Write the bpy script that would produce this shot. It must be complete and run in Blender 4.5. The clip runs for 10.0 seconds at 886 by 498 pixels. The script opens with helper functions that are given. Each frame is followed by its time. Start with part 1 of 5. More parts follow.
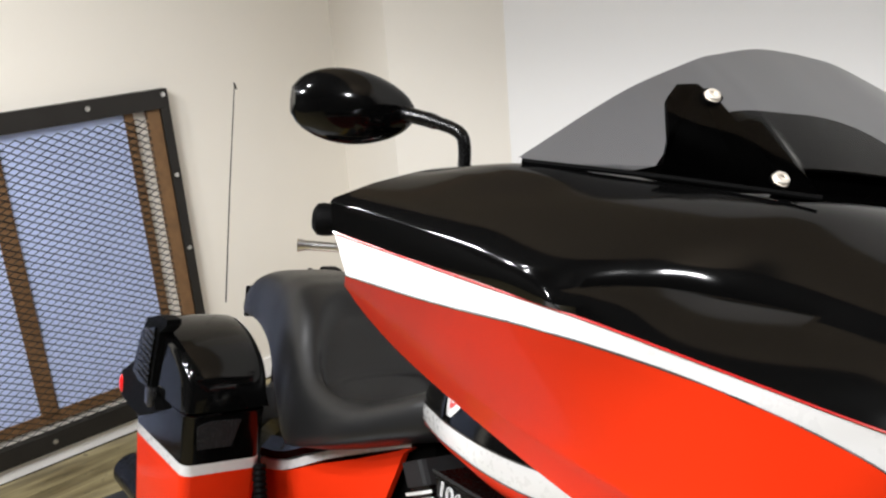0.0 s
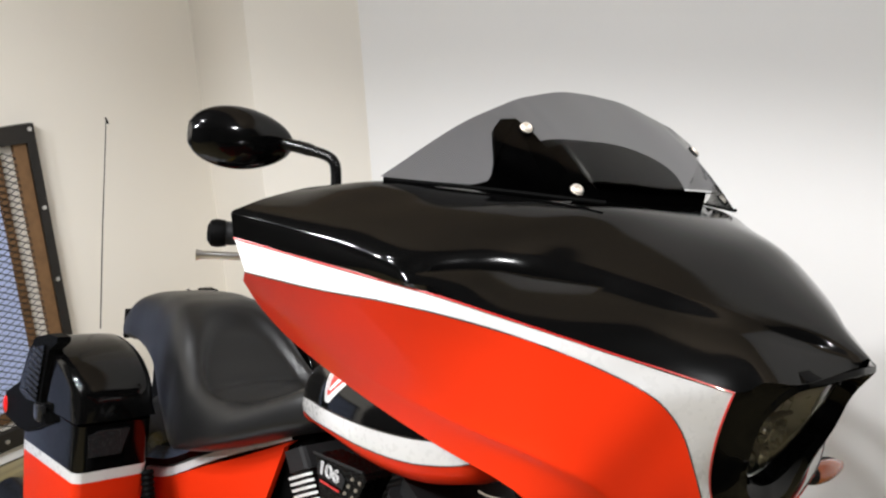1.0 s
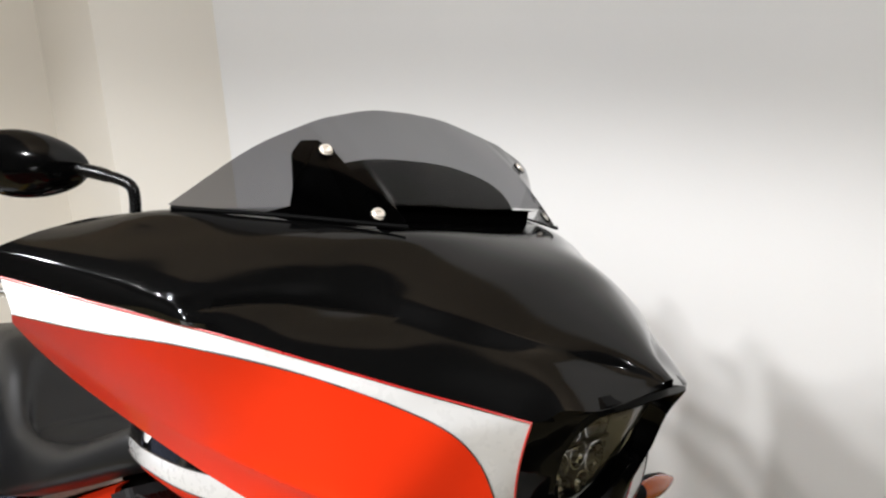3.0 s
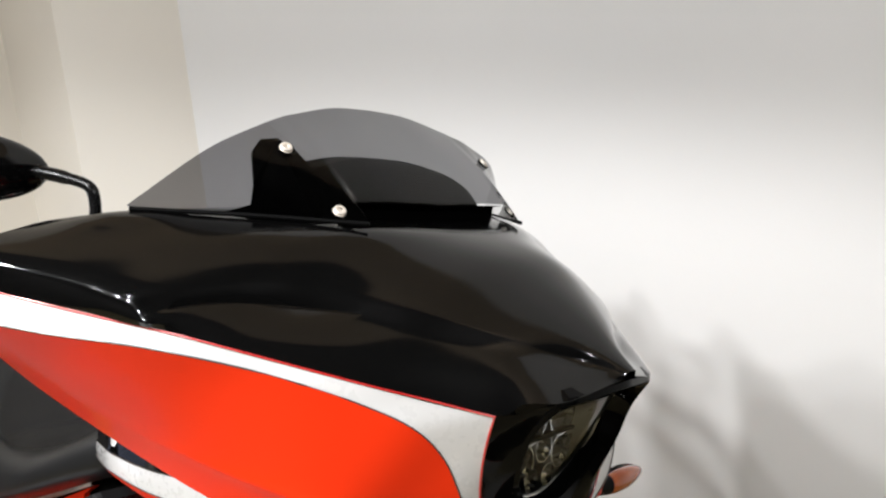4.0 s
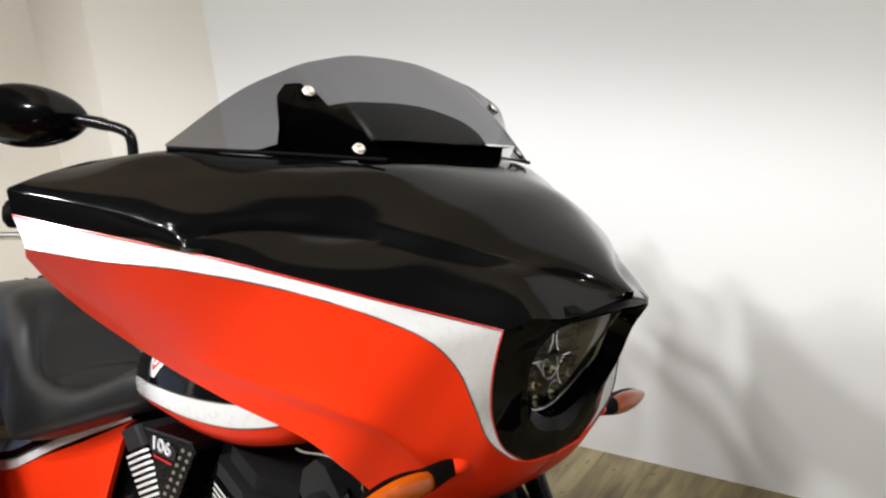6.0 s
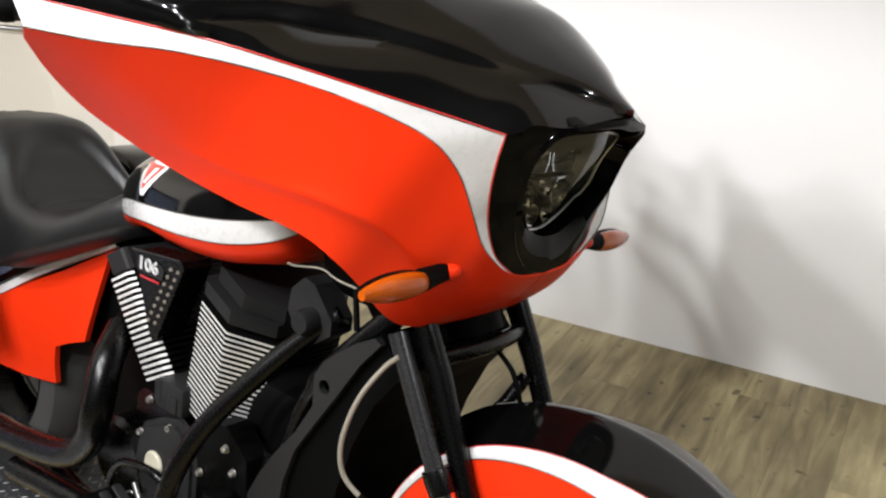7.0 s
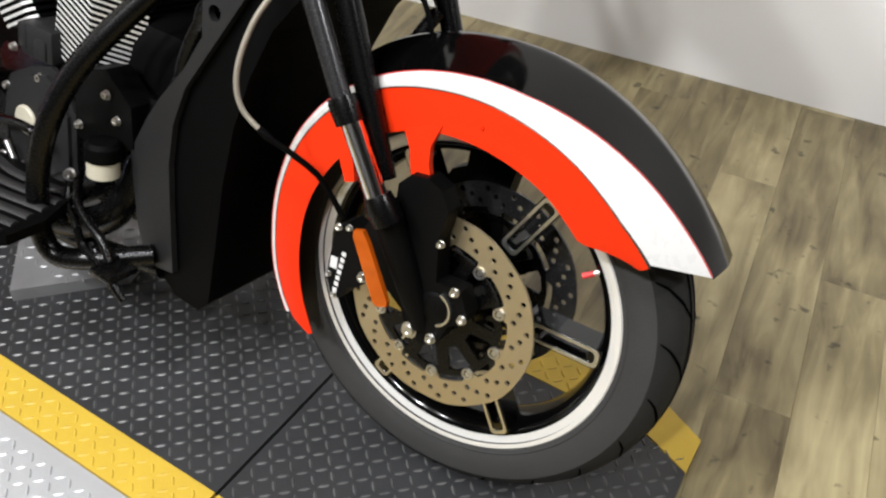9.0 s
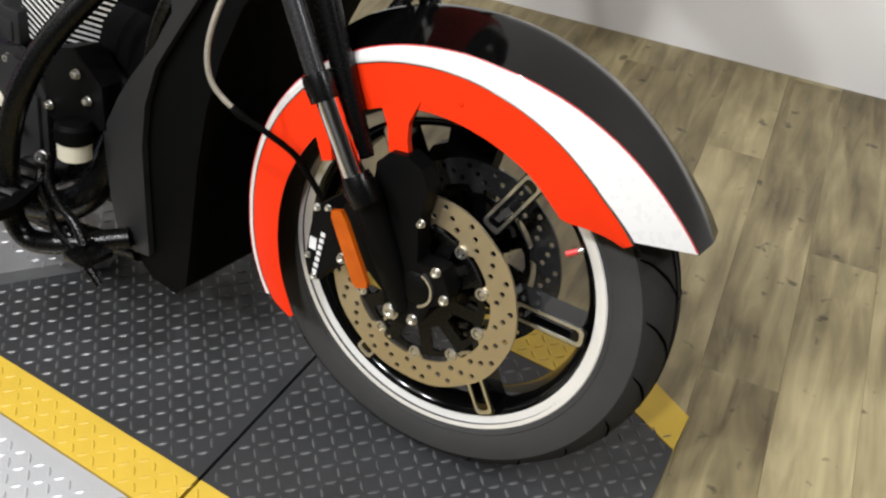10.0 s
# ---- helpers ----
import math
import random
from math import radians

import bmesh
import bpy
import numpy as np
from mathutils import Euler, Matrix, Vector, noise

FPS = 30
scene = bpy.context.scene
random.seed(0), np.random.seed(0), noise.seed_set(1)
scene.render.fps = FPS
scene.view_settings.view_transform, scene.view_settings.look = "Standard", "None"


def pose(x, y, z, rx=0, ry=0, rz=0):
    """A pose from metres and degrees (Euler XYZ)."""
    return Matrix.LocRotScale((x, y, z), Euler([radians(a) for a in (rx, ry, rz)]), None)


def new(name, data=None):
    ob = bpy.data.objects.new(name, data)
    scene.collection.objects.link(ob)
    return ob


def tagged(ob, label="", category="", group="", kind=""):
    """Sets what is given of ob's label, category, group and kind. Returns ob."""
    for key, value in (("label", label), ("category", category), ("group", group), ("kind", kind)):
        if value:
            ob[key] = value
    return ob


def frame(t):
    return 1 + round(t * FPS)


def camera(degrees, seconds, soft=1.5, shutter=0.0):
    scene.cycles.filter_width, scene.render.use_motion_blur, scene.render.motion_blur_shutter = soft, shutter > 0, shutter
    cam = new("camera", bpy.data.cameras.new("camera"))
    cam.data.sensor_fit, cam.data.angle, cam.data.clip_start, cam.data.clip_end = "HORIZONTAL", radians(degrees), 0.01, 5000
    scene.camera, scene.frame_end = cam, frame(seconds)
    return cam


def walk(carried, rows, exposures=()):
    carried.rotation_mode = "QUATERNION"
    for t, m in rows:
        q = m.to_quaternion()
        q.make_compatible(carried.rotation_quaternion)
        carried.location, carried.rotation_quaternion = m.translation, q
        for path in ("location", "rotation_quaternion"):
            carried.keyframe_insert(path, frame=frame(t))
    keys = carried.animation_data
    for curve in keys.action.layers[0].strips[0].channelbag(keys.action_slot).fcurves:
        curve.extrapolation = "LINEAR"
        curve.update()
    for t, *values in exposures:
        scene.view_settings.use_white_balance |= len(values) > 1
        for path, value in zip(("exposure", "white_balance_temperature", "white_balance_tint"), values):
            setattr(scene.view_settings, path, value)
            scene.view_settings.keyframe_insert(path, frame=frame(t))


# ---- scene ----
cam = camera(53.85, 10.0, soft=2.3)
# seconds, eye in metres, pose angles in degrees
ROWS = [
    (0.0, 0.1569, -0.6089, 1.5934, 72.235, 4.368, 56.543),
    (0.5, 0.2764, -0.7269, 1.6165, 73.714, 4.175, 50.750),
    (1.0, 0.3532, -0.7652, 1.6274, 73.806, 3.262, 47.418),
    (1.5, 0.3784, -0.7093, 1.6328, 73.639, 2.457, 46.197),
    (2.0, 0.3873, -0.6786, 1.6227, 73.297, 2.615, 43.936),
    (2.5, 0.3953, -0.6460, 1.6204, 74.272, 2.783, 42.261),
    (3.0, 0.4065, -0.6272, 1.6289, 73.945, 3.146, 40.889),
    (4.5, 0.4386, -0.6160, 1.6234, 73.638, 3.913, 38.838),
    (5.0, 0.4655, -0.6264, 1.6611, 72.787, 5.355, 39.674),
    (6.5, 0.4947, -0.7314, 1.5506, 70.052, 3.603, 40.297),
    (7.0, 0.4908, -0.7656, 1.4908, 65.424, 1.184, 39.287),
    (7.5, 0.4892, -0.7941, 1.4419, 62.259, -0.196, 38.190),
    (8.0, 0.4838, -0.8026, 1.3904, 57.502, -1.914, 36.180),
    (8.5, 0.4767, -0.8140, 1.3398, 53.220, -3.618, 35.455),
    (9.0, 0.4757, -0.7896, 1.2979, 48.978, -3.068, 33.581),
    (9.5, 0.4785, -0.7874, 1.2604, 45.662, -3.242, 33.047),
    (10.0, 0.4751, -0.7625, 1.2847, 47.442, -2.871, 32.573),
]
walk(cam, [(t, pose(x, y, z, rx, ry, rz)) for t, x, y, z, rx, ry, rz in ROWS],
     exposures=[(0.0, -0.06), (2.5, -0.08), (5.0, 0.0), (7.0, 0.08), (8.5, 0.16), (10.0, 0.05)])

# ---------------------------------------------------------------- light
world = bpy.data.worlds.new("world")
scene.world = world
world.use_nodes = True
world.node_tree.nodes["Background"].inputs["Color"].default_value = (0.9, 0.93, 1.0, 1)
world.node_tree.nodes["Background"].inputs["Strength"].default_value = 0.25


def downlight(x, y, z, watts, cone=96, blend=0.25, size=0.05, color=(0.98, 0.985, 1.0)):
    lamp = bpy.data.lights.new("downlight", "SPOT")
    lamp.energy, lamp.spot_size, lamp.spot_blend, lamp.shadow_soft_size, lamp.color = watts, radians(cone), blend, size, color
    ob = new("downlight", lamp)
    ob.location = (x, y, z)
    return ob


def unseen_lamp(x, y, z, watts, size=0.05, color=(0.98, 0.985, 1.0)):
    lamp = bpy.data.lights.new("unseen_overhead_lamp", "POINT")
    lamp.energy, lamp.shadow_soft_size, lamp.color = watts, size, color
    ob = new("unseen_overhead_lamp", lamp)
    ob.location = (x, y, z)
    return ob


for x, watts in ((-1.5, 235), (-0.6, 240), (0.3, 260)):
    downlight(x, -2.4, 3.3, watts, 131, 0.16, 0.09)
# unseen overhead point lamps, added to brighten side panel, floor and front
for x, y, watts in ((-1.20, -1.30, 92), (-0.25, -0.95, 82), (2.30, 0.20, 100)):
    unseen_lamp(x, y, 2.75, watts)

# ---------------------------------------------------------------- materials
def material(name, color, rough=0.5, metal=0.0, coat=0.0, var=0.06, scale=8.0, bump=0.0, bump_scale=60.0, rough_var=0.08, stretch=(1, 1, 1), spec=0.5, coat_ior=1.5, coat_rough=0.03):
    """A surface with a broad stain noise, a fine grain and a bump."""
    m = bpy.data.materials.new(name)
    m.use_nodes = True
    nt = m.node_tree
    b = nt.nodes["Principled BSDF"]
    b.inputs["Metallic"].default_value = metal
    b.inputs["Coat Weight"].default_value = coat
    b.inputs["Coat Roughness"].default_value = coat_rough
    b.inputs["Coat IOR"].default_value = coat_ior
    b.inputs["Specular IOR Level"].default_value = spec
    tc = nt.nodes.new("ShaderNodeTexCoord")
    mp = nt.nodes.new("ShaderNodeMapping")
    mp.inputs["Scale"].default_value = stretch
    nt.links.new(tc.outputs["Object"], mp.inputs["Vector"])
    n1 = nt.nodes.new("ShaderNodeTexNoise")
    n1.inputs["Scale"].default_value, n1.inputs["Detail"].default_value = scale, 5
    n2 = nt.nodes.new("ShaderNodeTexNoise")
    n2.inputs["Scale"].default_value, n2.inputs["Detail"].default_value = bump_scale, 3
    for n in (n1, n2):
        nt.links.new(mp.outputs[0], n.inputs["Vector"])
    mix = nt.nodes.new("ShaderNodeMix")
    mix.data_type = "RGBA"
    lo, hi = [max(0.0, c * (1 - var)) for c in color], [min(1.0, c * (1 + var)) for c in color]
    mix.inputs["A"].default_value, mix.inputs["B"].default_value = (*lo, 1), (*hi, 1)
    nt.links.new(n1.outputs["Fac"], mix.inputs["Factor"])
    nt.links.new(mix.outputs["Result"], b.inputs["Base Color"])
    rr = nt.nodes.new("ShaderNodeMapRange")
    rr.inputs["To Min"].default_value, rr.inputs["To Max"].default_value = max(0.01, rough - rough_var), min(1, rough + rough_var)
    nt.links.new(n2.outputs["Fac"], rr.inputs["Value"])
    nt.links.new(rr.outputs[0], b.inputs["Roughness"])
    if bump:
        bp = nt.nodes.new("ShaderNodeBump")
        bp.inputs["Strength"].default_value, bp.inputs["Distance"].default_value = bump, 0.002
        nt.links.new(n2.outputs["Fac"], bp.inputs["Height"])
        nt.links.new(bp.outputs[0], b.inputs["Normal"])
    return m


M_RED = material("orange_red_paint", (0.64, 0.027, 0.0045), 0.35, 0, 0.2, 0.06, 3, 0.0, 90, 0.04, spec=0.08, coat_ior=1.35)
M_BLACK = material("gloss_black_paint", (0.0015, 0.0015, 0.0015), 0.3, 0, 1.0, 0.3, 5, 0.0, 120, 0.04, spec=0.0, coat_ior=1.40, coat_rough=0.10)
M_WHITE = material("white_paint", (0.61, 0.602, 0.59), 0.28, 0, 1.0, 0.03, 4, 0.0, 90, 0.04)
M_PIN_RED = material("dark_red_pinstripe", (0.45, 0.01, 0.01), 0.3, 0, 1.0)
M_PIN_DARK = material("black_pinstripe", (0.02, 0.012, 0.01), 0.3, 0, 1.0)
M_PLASTIC = material("textured_black_plastic", (0.0013, 0.0013, 0.0013), 0.6, 0, 0, 0.3, 12, 0.25, 500, 0.1, spec=0.05)
M_BOWL = material("smoky_reflector", (0.26, 0.26, 0.265), 0.3, 0.5)
M_SCREW = material("dull_bright_screw", (0.8, 0.74, 0.66), 0.45, 0.6)
M_SATIN = material("satin_black_metal", (0.0014, 0.0014, 0.0014), 0.27, 0.0, 0.0, 0.3, 12, 0.02, 300, 0.03, spec=0.26)
M_GREY = material("dark_grey_cast_metal", (0.013, 0.013, 0.0135), 0.45, 0.0, 0, 0.2, 15, 0.2, 300, 0.1, spec=0.2)
M_CHROME = material("chrome", (0.85, 0.85, 0.86), 0.07, 1.0, 0, 0.03, 6, 0.0, 60, 0.03)
M_ALU = material("machined_aluminium", (0.72, 0.71, 0.69), 0.30, 1.0, 0, 0.06, 14, 0.05, 400, 0.08, (1, 1, 6))
M_RIM = material("brushed_rim_lip", (0.84, 0.83, 0.81), 0.33, 0.45, 0, 0.07, 10, 0.05, 300, 0.08)
M_ROTOR = material("brake_rotor_steel", (0.56, 0.47, 0.315), 0.42, 0.92, 0, 0.12, 18, 0.08, 260, 0.1)
M_TREAD = material("tread_rubber", (0.014, 0.0138, 0.0135), 0.8, 0, 0, 0.3, 18, 0.3, 260, 0.1, spec=0.3)
M_RUBBER = material("tyre_rubber", (0.025, 0.0247, 0.0243), 0.75, 0, 0, 0.25, 14, 0.3, 260, 0.1)
M_GROOVE = material("tyre_groove", (0.002, 0.002, 0.002), 0.9, spec=0.0)
M_VINYL = material("black_seat_vinyl", (0.0065, 0.0065, 0.0068), 0.36, 0, 0, 0.25, 9, 0.25, 420, 0.06, spec=0.46)
M_AMBER = material("amber_lens", (0.37, 0.066, 0.002), 0.22, 0, 0.4, 0.3, 40, 0.25, 200, 0.05, spec=0.3)
M_REDLENS = material("red_lens", (0.6, 0.01, 0.01), 0.15, 0, 1.0)
M_CAP = material("yellowed_white_plastic", (0.43, 0.40, 0.31), 0.5, 0, 0, 0.12, 30)
M_HOSE = material("braided_hose", (0.30, 0.27, 0.22), 0.45, 0.5, 0, 0.3, 200, 0.3, 700)
M_WALL = material("painted_wall", (0.80, 0.795, 0.785), 0.75, 0, 0, 0.035, 1.2, 0.15, 160, 0.05)
M_CREAM = material("cream_painted_wall", (0.74, 0.70, 0.63), 0.75, 0, 0, 0.035, 1.2, 0.15, 160, 0.05)
M_FIN = material("bright_fin_edge", (0.9, 0.89, 0.87), 0.36, 0.55, 0, 0.06, 14, 0.05, 400, 0.08)
# for unseen walls and ceiling, dark to hold down bounce and reflections
M_DARK_UNSEEN = material("dark_unseen_room", (0.03, 0.029, 0.027), 0.8, 0, 0, 0.1, 1.5)
# for the unseen ceiling band, brown to show in the black paint
M_CEIL = material("warm_unseen_ceiling", (0.50, 0.40, 0.29), 0.8, 0, 0, 0.03, 2)
M_BASE = material("white_baseboard", (0.82, 0.81, 0.79), 0.5, 0, 0, 0.04, 6)
M_MAT = material("black_diamond_plate", (0.025, 0.0255, 0.027), 0.5, 0.1, 0, 0.6, 7, 0.3, 240, 0.12)
M_BUMP = material("worn_diamond_bumps", (0.092, 0.092, 0.090), 0.40, 0.25, 0, 0.9, 22, 0.2, 240, 0.12)
M_YELLOW = material("yellow_tape", (0.52, 0.35, 0.035), 0.5, 0, 0, 0.12, 14, 0.2, 260, 0.1)
M_PLATE = material("aluminium_diamond_plate", (0.50, 0.51, 0.52), 0.45, 0.5, 0, 0.1, 12, 0.15, 240, 0.1)
M_STEEL = material("black_steel_frame", (0.016, 0.014, 0.012), 0.5, 0.3, 0, 0.5, 10, 0.3, 120)
M_RUST = material("rusty_brown_frame", (0.16, 0.085, 0.035), 0.7, 0.1, 0, 0.5, 22, 0.4, 90)
M_MESH = material("black_expanded_mesh", (0.012, 0.012, 0.014), 0.5, 0.3)
M_CLOTH = material("pale_blue_cloth_panel", (0.50, 0.58, 0.84), 0.8, 0, 0, 0.1, 5)
M_CAST = material("black_cast_metal", (0.0016, 0.0016, 0.0016), 0.5, 0.0, 0, 0.3, 14, 0.25, 300, 0.1, spec=0.10)
M_RIMSTEEL = material("scuffed_edge_strip", (0.30, 0.27, 0.22), 0.5, 0.4, 0, 0.3, 20, 0.3, 150)
M_WEB = material("satin_grey_casting", (0.013, 0.013, 0.0134), 0.45, 0.2, 0, 0.2, 10, 0.2, 300, 0.1)
M_PAD = material("worn_diamond_plate", (0.30, 0.302, 0.305), 0.45, 0.5, 0, 0.25, 12, 0.2, 240, 0.1)
M_TRIM = material("black_trim", (0.0015, 0.0015, 0.0015), 0.3, 0, 0.35, 0.3, 5, 0.0, 120, 0.04, spec=0.0, coat_ior=1.4)
M_TUBE = material("dark_anodised_tube", (0.055, 0.055, 0.057), 0.26, 0.75, 0, 0.15, 12, 0.0, 300, 0.05)
M_RIB = material("worn_grey_rubber", (0.007, 0.007, 0.0072), 0.6, 0, 0, 0.3, 16, 0.3, 200, 0.1)
M_GREYBAR = material("pale_lettering", (0.6, 0.6, 0.6), 0.4)


def clear_material(name, color, rough=0.02, ior=1.45):
    m = bpy.data.materials.new(name)
    m.use_nodes = True
    nt = m.node_tree
    nt.nodes.remove(nt.nodes["Principled BSDF"])
    tr, gl, mx, fr = (nt.nodes.new("ShaderNode" + n) for n in ("BsdfTransparent", "BsdfGlossy", "MixShader", "Fresnel"))
    tr.inputs["Color"].default_value = (*color, 1)
    gl.inputs["Roughness"].default_value = rough
    fr.inputs["IOR"].default_value = ior
    nt.links.new(fr.outputs[0], mx.inputs[0])
    nt.links.new(tr.outputs[0], mx.inputs[1])
    nt.links.new(gl.outputs[0], mx.inputs[2])
    nt.links.new(mx.outputs[0], nt.nodes["Material Output"].inputs["Surface"])
    return m


M_TINT = clear_material("smoked_acrylic", (0.235, 0.235, 0.245), 0.02, 1.3)
M_LENS = clear_material("clear_lens", (0.86, 0.87, 0.88))


def wood_material():
    m = bpy.data.materials.new("wood_plank")
    m.use_nodes = True
    nt = m.node_tree
    b = nt.nodes["Principled BSDF"]
    tc, oi, add, mp = (nt.nodes.new("ShaderNode" + n) for n in ("TexCoord", "ObjectInfo", "VectorMath", "Mapping"))
    mul = nt.nodes.new("ShaderNodeVectorMath")
    mul.operation = "SCALE"
    mul.inputs[0].default_value = (7.0, 13.0, 5.0)
    nt.links.new(oi.outputs["Random"], mul.inputs["Scale"])
    nt.links.new(tc.outputs["Object"], add.inputs[0])
    nt.links.new(mul.outputs[0], add.inputs[1])
    nt.links.new(add.outputs[0], mp.inputs["Vector"])
    mp.inputs["Scale"].default_value = (11, 1.6, 1)
    n1 = nt.nodes.new("ShaderNodeTexNoise")
    n1.inputs["Scale"].default_value, n1.inputs["Detail"].default_value, n1.inputs["Distortion"].default_value = 2.2, 8, 0.6
    nt.links.new(mp.outputs[0], n1.inputs["Vector"])
    n2 = nt.nodes.new("ShaderNodeTexNoise")
    n2.inputs["Scale"].default_value, n2.inputs["Detail"].default_value = 3.0, 4
    nt.links.new(add.outputs[0], n2.inputs["Vector"])
    ramp = nt.nodes.new("ShaderNodeValToRGB")
    e = ramp.color_ramp.elements
    e[0].position, e[0].color = 0.30, (0.050, 0.033, 0.013, 1)
    e[1].position, e[1].color = 0.74, (0.455, 0.388, 0.215, 1)
    k = e.new(0.5)
    k.color = (0.215, 0.177, 0.090, 1)
    mixf = nt.nodes.new("ShaderNodeMath")
    mixf.operation = "MULTIPLY_ADD"
    mixf.inputs[1].default_value = 0.55
    nt.links.new(n1.outputs["Fac"], mixf.inputs[0])
    m2 = nt.nodes.new("ShaderNodeMath")
    m2.operation = "MULTIPLY"
    m2.inputs[1].default_value = 0.45
    nt.links.new(n2.outputs["Fac"], m2.inputs[0])
    nt.links.new(m2.outputs[0], mixf.inputs[2])
    m3 = nt.nodes.new("ShaderNodeMath")
    m3.operation = "MULTIPLY_ADD"
    m3.inputs[1].default_value = 0.08
    nt.links.new(oi.outputs["Random"], m3.inputs[0])
    nt.links.new(mixf.outputs[0], m3.inputs[2])
    m4 = nt.nodes.new("ShaderNodeMath")
    m4.operation = "SUBTRACT"
    m4.inputs[1].default_value = 0.03
    nt.links.new(m3.outputs[0], m4.inputs[0])
    nt.links.new(m4.outputs[0], ramp.inputs[0])
    # small dark knots and scuffs
    n3 = nt.nodes.new("ShaderNodeTexNoise")
    n3.inputs["Scale"].default_value, n3.inputs["Detail"].default_value = 24.0, 3
    nt.links.new(add.outputs[0], n3.inputs["Vector"])
    kr = nt.nodes.new("ShaderNodeMapRange")
    kr.inputs["From Min"].default_value, kr.inputs["From Max"].default_value = 0.66, 0.74
    kr.inputs["To Min"].default_value, kr.inputs["To Max"].default_value = 1.0, 0.35
    nt.links.new(n3.outputs["Fac"], kr.inputs["Value"])
    kn = nt.nodes.new("ShaderNodeVectorMath")
    kn.operation = "SCALE"
    nt.links.new(ramp.outputs[0], kn.inputs[0])
    nt.links.new(kr.outputs[0], kn.inputs["Scale"])
    nt.links.new(kn.outputs[0], b.inputs["Base Color"])
    b.inputs["Roughness"].default_value = 0.42
    bp = nt.nodes.new("ShaderNodeBump")
    bp.inputs["Strength"].default_value, bp.inputs["Distance"].default_value = 0.15, 0.002
    nt.links.new(n1.outputs["Fac"], bp.inputs["Height"])
    nt.links.new(bp.outputs[0], b.inputs["Normal"])
    return m


M_WOOD = wood_material()

import collections

# ---------------------------------------------------------------- mesh helpers: a shape is (vertices, faces)
def mesh_of(name, shape, mat, sharp=38, smooth=True, face=None, rim=False):
    me = bpy.data.meshes.new(name)
    me.from_pydata([tuple(v) for v in shape[0]], [], shape[1])
    bm = bmesh.new()
    bm.from_mesh(me)
    bmesh.ops.remove_doubles(bm, verts=bm.verts, dist=1e-5)
    bmesh.ops.recalc_face_normals(bm, faces=bm.faces)
    if face and sum(f.normal.dot(Vector(face)) * f.calc_area() for f in bm.faces) < 0:
        bmesh.ops.reverse_faces(bm, faces=bm.faces)
    bm.to_mesh(me)
    bm.free()
    me.materials.append(mat)
    if smooth:
        me.polygons.foreach_set("use_smooth", [True] * len(me.polygons))
        me.set_sharp_from_angle(angle=radians(sharp))
        if rim:
            count = collections.Counter(k for p in me.polygons for k in p.edge_keys)
            flag = me.attributes.get("sharp_edge") or me.attributes.new("sharp_edge", "BOOLEAN", "EDGE")
            for i, e in enumerate(me.edges):
                if count[tuple(sorted(e.vertices))] == 1:
                    flag.data[i].value = True
    return me


def part(name, shape, mat, parent, label="", sharp=38, smooth=True, thick=0.0, face=None):
    if parent.parent and parent.parent.parent:      # thing, part, sub-part and no further
        parent = parent.parent
    ob = new(name, mesh_of(name, shape, mat, sharp, smooth, face, thick > 0))
    ob.parent = parent
    if thick:
        md = ob.modifiers.new("thickness", "SOLIDIFY")
        md.thickness, md.offset = thick, 0
    if label:
        tagged(ob, label)
    return ob


def thing(name, label, category, group="", kind=""):
    return tagged(new(name), label, category, group, kind)


def solid(name, shape, mat, label, category="", kind="", group="", sharp=38, smooth=True):
    return tagged(new(name, mesh_of(name, shape, mat, sharp, smooth)), label, category, group, kind)


def join(*shapes):
    vs, fs = [], []
    for v, f in shapes:
        n = len(vs)
        vs += [tuple(p) for p in v]
        fs += [tuple(i + n for i in q) for q in f]
    return vs, fs


def flip(shape):
    """The mirror image across the machine's middle plane."""
    return [(x, -y, z) for x, y, z in shape[0]], [tuple(reversed(f)) for f in shape[1]]


def moved(shape, m):
    return [tuple(m @ Vector(v)) for v in shape[0]], shape[1]


def spline(pts, n):
    """n points on a smooth curve through the given points."""
    p = [np.array(q, float) for q in pts]
    seg = [0.0]
    for a, b in zip(p, p[1:]):
        seg.append(seg[-1] + max(1e-6, float(np.linalg.norm(b - a))) ** 0.5)
    tan = []
    for i in range(len(p)):
        a, b = max(0, i - 1), min(len(p) - 1, i + 1)
        tan.append((p[b] - p[a]) / (seg[b] - seg[a]))
    out = []
    for t in np.linspace(0, seg[-1], n):
        i = min(max(int(np.searchsorted(seg, t, side="right")) - 1, 0), len(p) - 2)
        h = seg[i + 1] - seg[i]
        u = (t - seg[i]) / h
        out.append((2 * u**3 - 3 * u**2 + 1) * p[i] + (u**3 - 2 * u**2 + u) * h * tan[i] + (-2 * u**3 + 3 * u**2) * p[i + 1] + (u**3 - u**2) * h * tan[i + 1])
    return out


def sheet(rows, close_u=False, close_v=False):
    n, m = len(rows), len(rows[0])
    vs = [tuple(q) for r in rows for q in r]
    fs = []
    for i in range(n if close_v else n - 1):
        for j in range(m if close_u else m - 1):
            a, b = i % n, (i + 1) % n
            fs.append((a * m + j, a * m + (j + 1) % m, b * m + (j + 1) % m, b * m + j))
    return vs, fs


